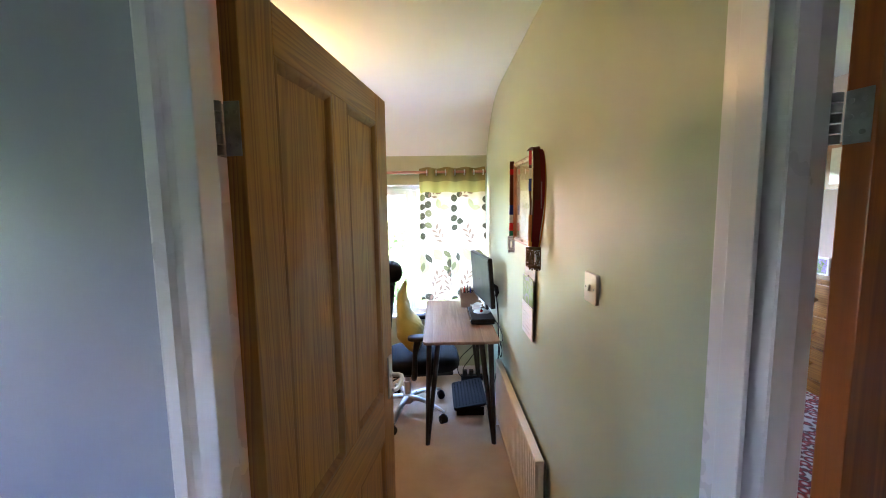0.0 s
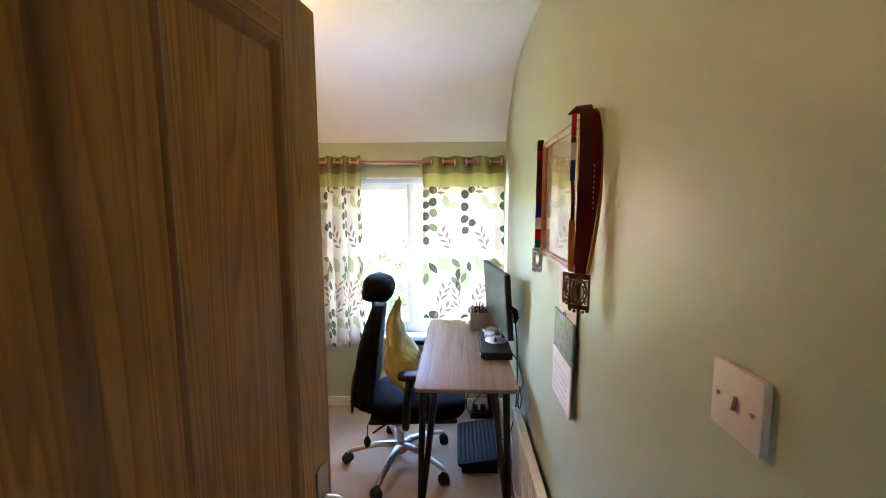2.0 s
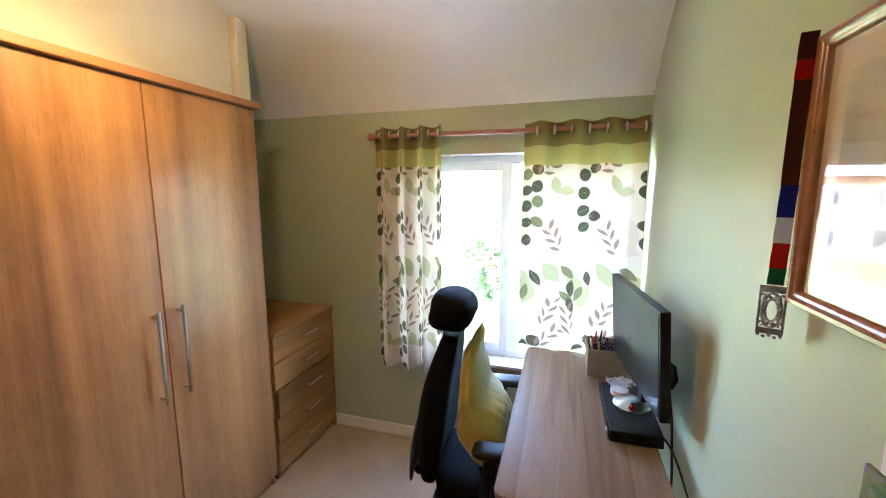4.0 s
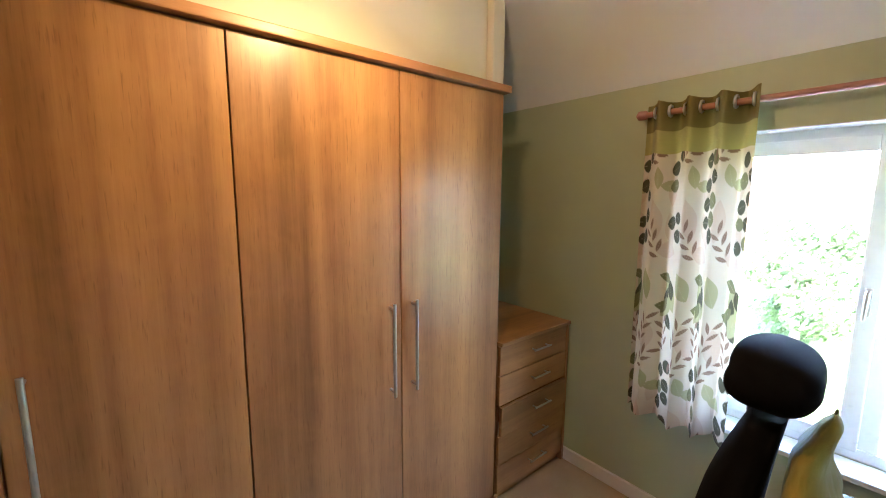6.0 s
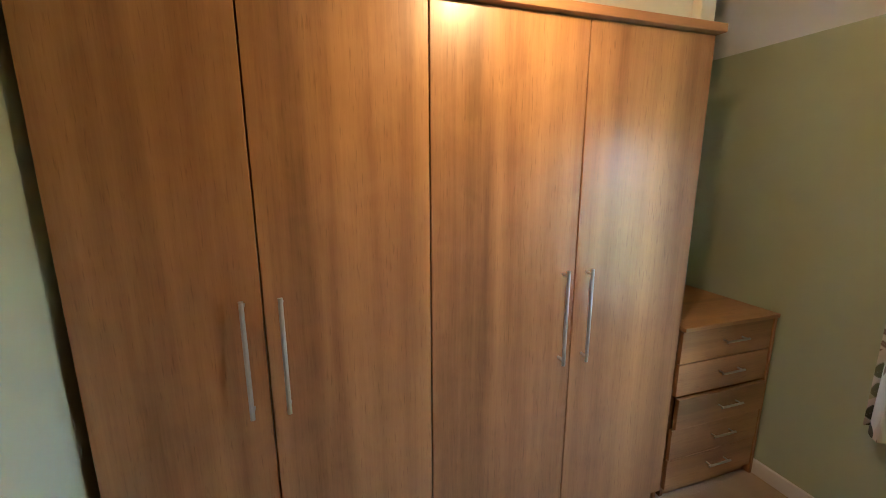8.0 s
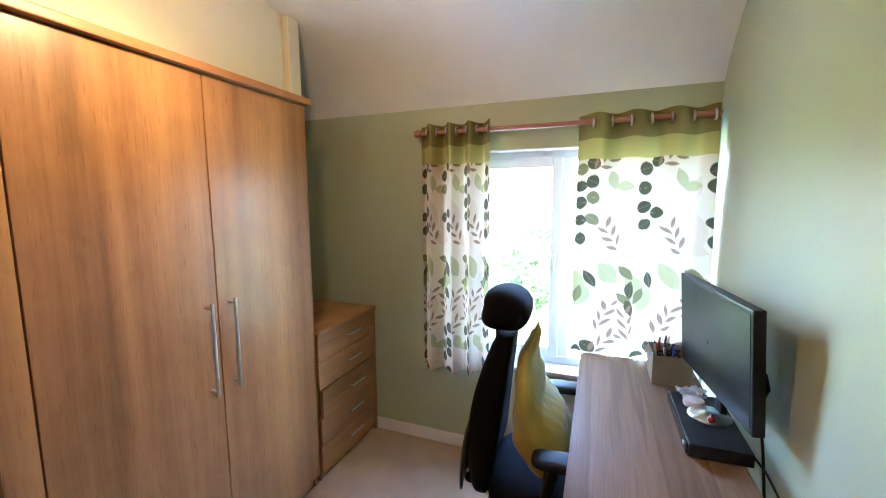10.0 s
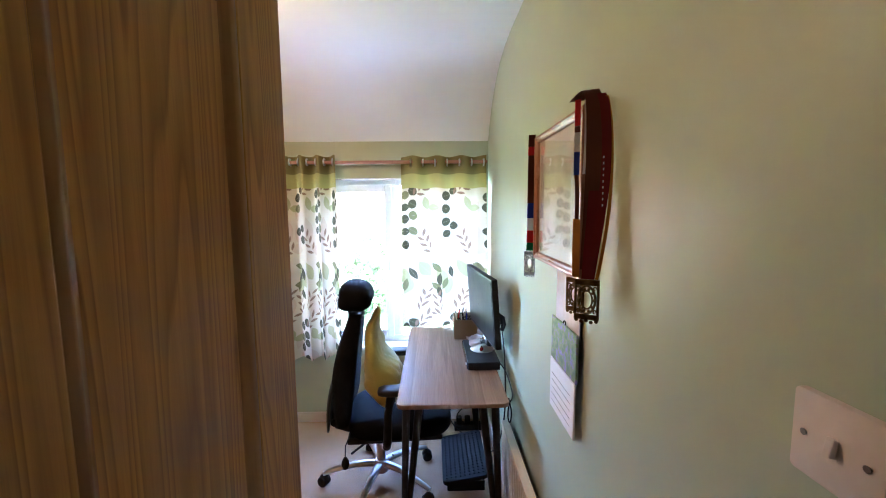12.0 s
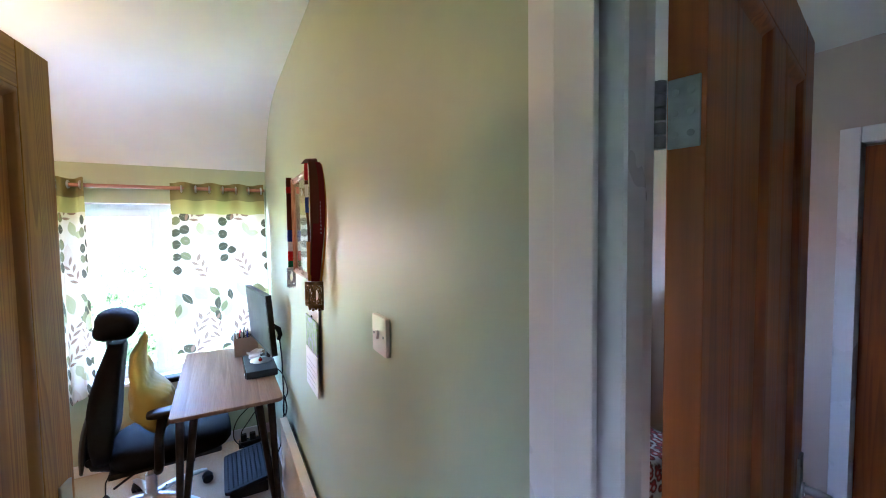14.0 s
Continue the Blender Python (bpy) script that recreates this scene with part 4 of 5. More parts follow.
# cables behind and below the desk
for pts, r in ((([(0.352, 3.05, 0.76), (0.372, 2.98, 0.74), (0.370, 2.80, 0.71), (0.345, 2.755, 0.68), (0.338, 2.74, 0.63), (0.348, 2.745, 0.60), (0.358, 2.76, 0.64), (0.352, 2.80, 0.69)]), 0.0035),
               (([(0.345, 3.20, 1.0), (0.372, 3.15, 0.95), (0.378, 3.08, 0.84), (0.374, 3.02, 0.74), (0.37, 2.98, 0.60), (0.372, 3.05, 0.42), (0.365, 3.20, 0.20), (0.33, 3.40, 0.03), (0.25, 3.55, 0.012)]), 0.004),
               (([(0.36, 3.50, 0.72), (0.33, 3.55, 0.45), (0.22, 3.62, 0.25), (0.16, 3.70, 0.12), (0.20, 3.74, 0.05), (0.30, 3.72, 0.012)]), 0.004),
               (([(0.34, 3.60, 0.70), (0.28, 3.66, 0.40), (0.14, 3.72, 0.22), (0.11, 3.70, 0.10), (0.17, 3.66, 0.03), (0.24, 3.60, 0.012)]), 0.004)):
    cb = thing("power_cable", pts[-1], 0, "loose black power cable hanging behind the desk", "cable", "cables at the desk")
    fine_pts = []
    for i in range(len(pts) - 1):
        p0, p1, p2, p3 = (Vector(pts[max(0, min(len(pts) - 1, i + q))]) for q in (-1, 0, 1, 2))
        for q in range(6):
            f = q / 6
            fine_pts.append(0.5 * ((2 * p1) + (p2 - p0) * f + (2 * p0 - 5 * p1 + 4 * p2 - p3) * f * f + (3 * p1 - p0 - 3 * p2 + p3) * f ** 3))
    fine_pts.append(Vector(pts[-1]))
    part("cord", tube(fine_pts, r, 8), BLACK, cb, world=True, smooth=60)
strip = thing("power_strip", (0.22, 3.66, 0), 0, "black power strip lying on the carpet", "power strip")
part("body", box(0.14, 0.34, 3.70, 3.755, 0.001, 0.045, 0.006), BLACK, strip, world=True)
for k in range(3):
    part("plug", box(0.155 + 0.06 * k, 0.195 + 0.06 * k, 3.708, 3.748, 0.046, 0.095, 0.006), BLACK, strip, world=True)

# ---- footrest ----
foot = thing("footrest", (0.19, 3.30, 0), 0, "tilted black plastic footrest with rows of studs", "footrest")
tilt = Matrix.Translation((0.172, 3.29, 0.085)) @ Matrix.Rotation(radians(-10), 4, "Y")
bm = prism(rounded_rect(-0.130, 0.130, -0.225, 0.225, 0.03), -0.012, 0.012, 0.004)
bm.transform(tilt)
plate = part("plate", bm, RUBBER, foot, world=True, smooth=40)
bm = bmesh.new()
for i in range(9):
    for j in range(16):
        join(bm, lathe([(0.0065, 0.0), (0.0055, 0.004), (0.003, 0.0055)], (-0.104 + 0.026 * i, -0.195 + 0.026 * j, 0.0122), 8))
bm.transform(tilt)
tagged(part("studs", bm, RUBBER, foot, "grid of small round rubber studs", world=True, smooth=50), kind="stuff")
part("rim", box(0.068, 0.28, 3.095, 3.12, 0.0, 0.06, 0.006), RUBBER, foot, world=True)
part("rim", box(0.068, 0.28, 3.46, 3.485, 0.0, 0.06, 0.006), RUBBER, foot, world=True)

# ---- office chair; local x runs forward ----
chair = thing("office_chair", (-0.31, 3.185, 0), 4, "black office chair with headrest on a silver star base", "office chair")
hub = part("hub", lathe([(0.034, 0.075), (0.046, 0.085), (0.046, 0.13), (0.036, 0.145), (0.030, 0.15)], (0, 0, 0), 24), SILVER, chair, smooth=40)
part("gas_column", lathe([(0.027, 0.15), (0.027, 0.25), (0.0185, 0.252), (0.0185, 0.35)], (0, 0, 0), 20), SILVER, chair, smooth=40)
for a in (-108, -36, 36, 108, 180):
    ca, sa = math.cos(radians(a)), math.sin(radians(a))
    pts = [(ca * r, sa * r, z) for r, z in ((0.03, 0.125), (0.08, 0.128), (0.15, 0.124), (0.23, 0.106), (0.30, 0.088), (0.330, 0.078))]
    arm = part("base_arm", tube(pts, [0.024, 0.023, 0.021, 0.018, 0.016, 0.013], 12, squash=0.75), SILVER, chair, "silver star base arm", smooth=50)
    cx, cy = ca * 0.330, sa * 0.330
    bm = lathe([(0.012, -0.026), (0.026, -0.026), (0.0295, -0.022), (0.0295, -0.004), (0.020, -0.003), (0.020, 0.003), (0.0295, 0.004), (0.0295, 0.022), (0.026, 0.026), (0.012, 0.026)], (0, 0, 0), 20, "x")
    bm.transform(Matrix.Translation((cx + 0.012 * sa, cy - 0.012 * ca, 0.0295)) @ Matrix.Rotation(radians(a + 60), 4, "Z"))
    part("castor", bm, BLACK, arm, "black twin-wheel castor", smooth=35)
    part("castor_hood", lathe([(0.030, 0.034), (0.028, 0.050), (0.018, 0.062), (0.008, 0.07)], (cx + 0.012 * sa, cy - 0.012 * ca, 0), 14), BLACK, arm, smooth=50)
part("mechanism", box(-0.11, 0.12, -0.08, 0.08, 0.325, 0.375, 0.012), BLACK, chair)
part("seat_pan", box(-0.16, 0.34, -0.21, 0.21, 0.365, 0.395, 0.014), BLACK, chair)
part("seat", cushion(0.115, 0, 0.435, 0.285, 0.25, 0.062, 3.6, 40, 18, 0.015, 1.0), CHAIR_CLOTH, chair, "navy black padded seat", smooth=80)


def back_pad(z0, z1, w0, w1, thick, shift, name, material, label="", steps=16):
    """A padded back that leans and narrows upward, hollow towards the sitter."""
    bm = bmesh.new()
    rings = []
    for j in range(steps + 1):
        f = j / steps
        z = z0 + (z1 - z0) * f
        half = w0 + (w1 - w0) * f ** 1.3
        if f < 0.12:
            half *= 0.80 + 0.20 * math.sin(f / 0.12 * math.pi / 2)
        if f > 0.9:
            half *= 0.70 + 0.30 * math.cos((f - 0.9) / 0.1 * math.pi / 2)
        th = thick * (0.55 + 0.45 * math.sin(math.pi * min(1, max(0.02, f)) ** 0.8))
        x = shift - 0.222 + 0.092 * f - 0.022 * math.sin(math.pi * f)
        ring = []
        for i in range(28):
            a = 2 * math.pi * i / 28
            cs, sn = math.cos(a), math.sin(a)
            yy = half * math.copysign(abs(sn) ** 0.6, sn)
            xx = th * 0.5 * math.copysign(abs(cs) ** 0.6, cs) + 0.05 * (abs(yy) / 0.25) ** 2
            ring.append(bm.verts.new((x + xx, yy, z)))
        rings.append(ring)
    for a, b in zip(rings, rings[1:]):
        for i in range(28):
            bm.faces.new((a[i], a[(i + 1) % 28], b[(i + 1) % 28], b[i]))
    bm.faces.new(rings[0][::-1])
    bm.faces.new(rings[-1])
    return part(name, bm, material, chair, label, smooth=60)


back_pad(0.44, 1.02, 0.225, 0.130, 0.128, 0.018, "backrest", CHAIR_CLOTH, "tall black padded backrest")
back_pad(0.40, 0.80, 0.17, 0.10, 0.03, -0.058, "back_shell", BLACK)
part("back_bar", tube([(-0.05, 0, 0.35), (-0.17, 0, 0.345), (-0.235, 0, 0.37), (-0.255, 0, 0.43), (-0.245, 0, 0.52)], [0.022, 0.024, 0.026, 0.024, 0.02], 12), BLACK, chair, smooth=50)
bm = cushion(0, 0, 0, 0.092, 0.150, 0.080, 2.7, 36, 20, 0.012, 3.0)
for v in bm.verts:
    v.co.x += 0.9 * v.co.y ** 2 + 0.35 * v.co.z * (v.co.z < 0)
    v.co.z -= 0.22 * v.co.x * (v.co.x > 0)
bm.transform(Matrix.Translation((-0.112, 0, 1.116)))
part("headrest", bm, CHAIR_CLOTH, chair, "round padded headrest", smooth=80)
part("headrest_stem", tube([(-0.145, 0, 0.96), (-0.150, 0, 1.07)], 0.014, 10), BLACK, chair, smooth=50)
for s in (-1, 1):
    pad = part("armrest", cushion(0.115, s * 0.275, 0.682, 0.105, 0.045, 0.018, 4, 28, 10), BLACK, chair, "black moulded armrest pad", smooth=60)
    part("arm_post", tube([(0.05, s * 0.19, 0.38), (0.05, s * 0.265, 0.385), (0.055, s * 0.285, 0.42), (0.06, s * 0.283, 0.56), (0.08, s * 0.277, 0.669)], [0.020, 0.021, 0.022, 0.020, 0.024], 12), BLACK, pad, smooth=50)
part("lever", tube([(0.0, -0.08, 0.35), (-0.10, -0.20, 0.345), (-0.13, -0.245, 0.345)], 0.006, 8), BLACK, chair, smooth=50)
part("side_knob", lathe([(0.0, 0), (0.02, 0.0), (0.022, 0.012), (0.014, 0.022)], (-0.235, -0.115, 0.44), 16, "y"), BLACK, chair, smooth=50)
bulb_cord = part("pump_cord", tube([(-0.15, -0.20, 0.40), (-0.165, -0.215, 0.37), (-0.168, -0.217, 0.31)], 0.003, 8), BLACK, chair, smooth=50)
part("pump_bulb", lathe([(0.004, 0.035), (0.010, 0.030), (0.019, 0.010), (0.020, -0.006), (0.013, -0.026), (0.005, -0.032)], (-0.168, -0.217, 0.275), 16), RUBBER, bulb_cord, "black rubber air pump bulb", smooth=60)

# cushion leaning on the backrest
cush = thing("scatter_cushion", (-0.20, 3.20, 0.50), 0, "crumpled olive gold satin cushion on the office chair", "cushion")
bm = bmesh.new()
n = 44


def along(f, table):
    for (a, p), (b, q) in zip(table, table[1:]):
        if f <= b:
            k = (f - a) / (b - a)
            k = k * k * (3 - 2 * k)
            return p + (q - p) * k
    return table[-1][1]


SPINE = ((0.0, -0.245), (0.12, -0.255), (0.3, -0.285), (0.5, -0.322), (0.75, -0.338), (1.0, -0.308))
THICK = ((0.0, 0.015), (0.05, 0.060), (0.2, 0.106), (0.36, 0.090), (0.54, 0.046), (0.75, 0.034), (0.92, 0.022), (1.0, 0.003))
WIDE = ((0.0, 0.15), (0.12, 0.20), (0.5, 0.19), (0.8, 0.12), (1.0, 0.02))
for side in (1, -1):
    rows = []
    for i in range(n + 1):
        row = []
        for j in range(n + 1):
            a, f = 2 * i / n - 1, j / n
            body = max(0.0, 1 - a ** 4) ** 0.6
            wr = 1 + 0.14 * noise.noise((a * 1.6, f * 4.0, side * 2.0)) - 0.16 * max(0.0, 1 - 9 * abs(f - 0.47 - 0.06 * a)) - 0.09 * max(0.0, 1 - 6 * abs(noise.noise((a * 1.6 + 3.0, f * 7.0 + 2 * a, side * 4.0)))) + 0.04 * noise.noise((a * 9, f * 18, side))
            row.append(bm.verts.new((along(f, SPINE) + side * body * along(f, THICK) * wr, 3.175 + a * along(f, WIDE) + 0.05 * (f - 0.5), 0.555 + 0.495 * f - 0.02 * a * a * (1 - f))))
        rows.append(row)
    for i in range(n):
        for j in range(n):
            bm.faces.new((rows[i][j], rows[i + 1][j], rows[i + 1][j + 1], rows[i][j + 1]))
bmesh.ops.remove_doubles(bm, verts=bm.verts, dist=1e-4)
part("cover", bm, OLIVE_CLOTH, cush, world=True, smooth=80)

# ---- right wall: picture, ribbons, calendar, switch, radiator ----
PY0, PY1, PZ0, PZ1 = 1.985, 2.450, 1.400, 1.832
pic = thing("picture_frame", (0.36, (PY0 + PY1) / 2, PZ0), 0, "copper brown wooden picture frame with glass over a pale print", "picture")
prof_f = [(0.0, 0.398), (0.0, 0.374), (0.004, 0.368), (0.010, 0.3685), (0.013, 0.3715), (0.018, 0.372), (0.022, 0.375), (0.025, 0.379), (0.025, 0.398)]
for (ya, za), (yb, zb), (ny, nz) in (((PY0, PZ0), (PY1, PZ0), (0, 1)), ((PY1, PZ0), (PY1, PZ1), (-1, 0)), ((PY1, PZ1), (PY0, PZ1), (0, -1)), ((PY0, PZ1), (PY0, PZ0), (1, 0))):
    bm = bmesh.new()
    ty, tz = (1 if yb > ya else -1 if yb < ya else 0), (1 if zb > za else -1 if zb < za else 0)
    s0, s1 = [], []
    for off, x in prof_f:
        s0.append(bm.verts.new((x, ya + ny * off + ty * off, za + nz * off + tz * off)))
        s1.append(bm.verts.new((x, yb + ny * off - ty * off, zb + nz * off - tz * off)))
    for i in range(len(s0)):
        j = (i + 1) % len(s0)
        bm.faces.new((s0[i], s0[j], s1[j], s1[i]))
    part("moulding", bm, FRAME_WOOD, pic, world=True, smooth=40)
part("mount", box(0.3825, 0.386, PY0 + 0.022, PY1 - 0.022, PZ0 + 0.022, PZ1 - 0.022), MAT_BOARD, pic, "cream mount board", world=True)
part("print", box(0.3815, 0.3824, PY0 + 0.07, PY1 - 0.07, PZ0 + 0.07, PZ1 - 0.07), plain("pale_print", (0.42, 0.37, 0.30), 0.6, 0, 0.3, 9), pic, "pale faded print", world=True)
part("glass", box(0.3790, 0.3800, PY0 + 0.0255, PY1 - 0.0255, PZ0 + 0.0255, PZ1 - 0.0255), PANE, pic, "clear picture glass", world=True).visible_shadow = False


def ribbon(points, width_dir, width, material, name, parent, label="", thick=0.0015, twist=0.0):
    """A band along points; width_dir: the way its width runs."""
    bm = bmesh.new()
    wd = Vector(width_dir)
    fine_pts = []
    for i in range(len(points) - 1):
        p0, p1, p2, p3 = (Vector(points[max(0, min(len(points) - 1, i + q))]) for q in (-1, 0, 1, 2))
        for q in range(8):
            f = q / 8
            fine_pts.append(0.5 * ((2 * p1) + (p2 - p0) * f + (2 * p0 - 5 * p1 + 4 * p2 - p3) * f * f + (3 * p1 - p0 - 3 * p2 + p3) * f ** 3))
    fine_pts.append(Vector(points[-1]))
    rows = []
    for i, p in enumerate(fine_pts):
        f = i / (len(fine_pts) - 1)
        w = (Matrix.Rotation(radians(twist * f), 3, "Z") @ wd).normalized() * width / 2
        rows.append([bm.verts.new(p - w), bm.verts.new(p), bm.verts.new(p + w)])
    for a, b in zip(rows, rows[1:]):
        for k in range(2):
            bm.faces.new((a[k], a[k + 1], b[k + 1], b[k]))
    bmesh.ops.solidify(bm, geom=bm.faces[:], thickness=thick)
    return part(name, bm, material, parent, label, world=True, smooth=50)


medal_1 = thing("medal_ribbon", (0.36, 1.92, 1.42), 0, "wine red ribbon with a brass medal looped over the frame corner", "medal", "medals on the picture")
ACROSS = (0.85, -0.50, 0)
ribbon([(0.352, 1.990, 1.836), (0.358, 1.950, 1.846), (0.362, 1.922, 1.842), (0.363, 1.908, 1.80), (0.363, 1.902, 1.70), (0.361, 1.903, 1.58), (0.358, 1.908, 1.44)], ACROSS, 0.034, BROWN_RIBBON, "ribbon_lining", medal_1, "brown inside of the ribbon loop")
ribbon([(0.376, 1.905, 1.832), (0.381, 1.893, 1.80), (0.384, 1.886, 1.72), (0.382, 1.884, 1.64), (0.375, 1.887, 1.56), (0.366, 1.893, 1.48), (0.360, 1.898, 1.42)], ACROSS, 0.020, RED_RIBBON, "ribbon", medal_1)
ribbon([(0.366, 1.898, 1.62), (0.362, 1.896, 1.56), (0.357, 1.897, 1.48), (0.355, 1.900, 1.42)], ACROSS, 0.026, RED_RIBBON, "ribbon_fold", medal_1)
ribbon([(0.386, 1.896, 1.825), (0.392, 1.884, 1.76), (0.3935, 1.879, 1.66), (0.389, 1.879, 1.56), (0.378, 1.885, 1.46), (0.372, 1.890, 1.42)], ACROSS, 0.007, GOLD_RIBBON, "ribbon_edge", medal_1, "orange gold edging")
for k in range(9):
    zz = 1.585 + k * 0.013
    part("lettering", box(0.3752, 0.3772, 1.8800, 1.8812, zz, zz + 0.005), PAPER_PINK, medal_1, "small pale printed mark", world=True)
medal_2 = thing("medal_ribbon", (0.35, 1.975, 1.42), 0, "striped and gold ribbon hanging over the picture frame", "medal", "medals on the picture")
SIDE = (0.72, -0.60, 0)
for za, zb, m in ((1.836, 1.775, SCARLET), (1.775, 1.760, BROWN_RIBBON), (1.760, 1.715, WHITE_RIBBON), (1.715, 1.66, BLUE_RIBBON)):
    ribbon([(0.350, 1.972, za), (0.349, 1.970, (za + zb) / 2), (0.349, 1.969, zb)], SIDE, 0.014, m, "ribbon", medal_2)
ribbon([(0.349, 1.969, 1.66), (0.352, 1.968, 1.61), (0.351, 1.966, 1.555)], SIDE, 0.010, BROWN_RIBBON, "ribbon_fold", medal_2)
ribbon([(0.362, 1.948, 1.83), (0.361, 1.940, 1.74), (0.358, 1.938, 1.66)], SIDE, 0.012, WHITE_RIBBON, "ribbon_grey", medal_2, "silver grey ribbon strip")
ribbon([(0.351, 1.966, 1.556), (0.350, 1.963, 1.48), (0.350, 1.960, 1.415)], SIDE, 0.018, GOLD_RIBBON, "ribbon_gold", medal_2, "gold ribbon end")


def ornate_medal(cy, z1, x, w, h, name, parent, material, turn=0.0):
    """A square medal with a stepped foot, a ring and cut-outs."""
    bm = bmesh.new()
    n = 24
    for x0, x1, z0, z2 in ((-w / 2, w / 2, -0.13 * h, 0), (-w / 2, w / 2, -0.90 * h, -0.78 * h), (-w / 2, -0.40 * w, -0.78 * h, -0.13 * h), (0.40 * w, w / 2, -0.78 * h, -0.13 * h)):
        box(x0, x1, z0, z2, -0.002, 0.002, 0.0006, 1, bm)
    for k in range(5):
        cx = (k - 2) * 0.2 * w
        join(bm, lathe([(0.075 * w, -0.0018), (0.085 * w, 0.0), (0.075 * w, 0.0018)], (cx, -0.92 * h - 0.03 * h * (k % 2), 0), 10))
    for ra, rb, tk in ((0.34 * w, 0.31 * h, 0.0030), (0.22 * w, 0.20 * h, 0.0022)):
        tube([(ra * math.cos(2 * math.pi * i / n), -0.455 * h + rb * math.sin(2 * math.pi * i / n), 0.0) for i in range(n + 1)], tk, 6, bm, caps=False)
    for k in range(10):
        a = 2 * math.pi * k / 10
        join(bm, lathe([(0.0036, -0.002), (0.0036, 0.002), (0.002, 0.0034)], (0.28 * w * math.cos(a), -0.455 * h + 0.255 * h * math.sin(a), 0), 8))
    for sx in (-1, 1):
        for sz in (-0.2, -0.71):
            tube([(sx * w * (0.33 + 0.06 * math.cos(i)), h * (sz + 0.04 * math.sin(i)), 0) for i in np.arange(0, 5.2, 0.6)], 0.0018, 6, bm)
    m = Matrix.Translation((x, cy, z1)) @ Matrix.Rotation(radians(turn), 4, "Z") @ Matrix(((0, 0, -1, 0), (1, 0, 0, 0), (0, 1, 0, 0), (0, 0, 0, 1)))
    bm.transform(m)
    return part(name, bm, material, parent, "aged brass medal with raised ornament" if material is BRASS else "pewter medal", world=True, smooth=40)


ornate_medal(1.908, 1.418, 0.358, 0.056, 0.105, "medal", medal_1, BRASS, 55)
ornate_medal(1.962, 1.412, 0.350, 0.050, 0.092, "medal", medal_2, BRASS, 35)
medal_3 = thing("medal_ribbon", (0.35, 2.452, 1.40), 0, "ribbon striped blue, white, red and green with a medal", "medal", "medals on the picture")
zs = (1.842, 1.80, 1.77, 1.60, 1.545, 1.50, 1.455, 1.425)
for k, m in enumerate((BROWN_RIBBON, SCARLET, BROWN_RIBBON, BLUE_RIBBON, WHITE_RIBBON, SCARLET, GREEN_RIBBON)):
    ribbon([(0.362, 2.455 + 0.002 * k, zs[k]), (0.361, 2.456 + 0.002 * k, (zs[k] + zs[k + 1]) / 2), (0.361, 2.457 + 0.002 * k, zs[k + 1])], (1, -0.25, 0), 0.024, m, "ribbon", medal_3)
ornate_medal(2.473, 1.423, 0.362, 0.040, 0.10, "medal", medal_3, PEWTER, 70)

cal = thing("wall_calendar", (0.385, 2.127, 0.95), 0, "hanging wall calendar with a garden photo and white month page", "calendar")
part("top_sheet", box(0.390, 0.3925, 2.032, 2.232, 1.235, 1.395, 0.0006, 1), PAPER_PINK, cal, "blank pale upper sheet", world=True)
bm = box(0.380, 0.3865, 2.025, 2.242, 1.110, 1.245, 0.001, 1)
part("photo_page", bm, PHOTO, cal, "purple and green garden photograph", world=True)
bm = box(0.378, 0.3835, 2.029, 2.243, 0.950, 1.1095, 0.001, 1)
page = part("month_page", bm, PAPER, cal, "white month page", world=True)
for k in range(5):
    part("printed_row", box(0.3772, 0.3778, 2.057, 2.222, 0.975 + 0.022 * k, 0.9765 + 0.022 * k), SKIN_GREY, page, world=True)
n = 16
part("hook", tube([(0.384, 2.133 + 0.010 * math.cos(2 * math.pi * i / n), 1.245 + 0.010 * math.sin(2 * math.pi * i / n)) for i in range(n + 1)], 0.0016, 6, caps=False), BLACK, cal, "black wire ring", world=True, smooth=60)

SY, SZ = 1.365, 1.350
sw = thing("light_switch", (0.395, SY, SZ - 0.045), 0, "ivory plastic single light switch on the wall", "light switch")
part("plate", prism(rounded_rect(SY - 0.045, SY + 0.045, SZ - 0.045, SZ + 0.045, 0.006), 0.3885, 0.3992, 0.0025, "yz"), SWITCH, sw, world=True, smooth=40)
bm = box(0.3815, 0.3884, SY - 0.0042, SY + 0.0042, SZ - 0.009, SZ + 0.010, 0.0015)
bm.transform(Matrix.Translation((0.3884, 0, SZ)) @ Matrix.Rotation(radians(12), 4, "Y") @ Matrix.Translation((-0.3884, 0, -SZ)))
part("rocker", bm, SWITCH, sw, world=True)
for y in (SY - 0.0305, SY + 0.0305):
    part("screw", lathe([(0.0036, 0), (0.003, 0.0012)], (0.3872, y, SZ), 12, "x"), HINGE, sw, "dull metal screw", world=True, smooth=30)

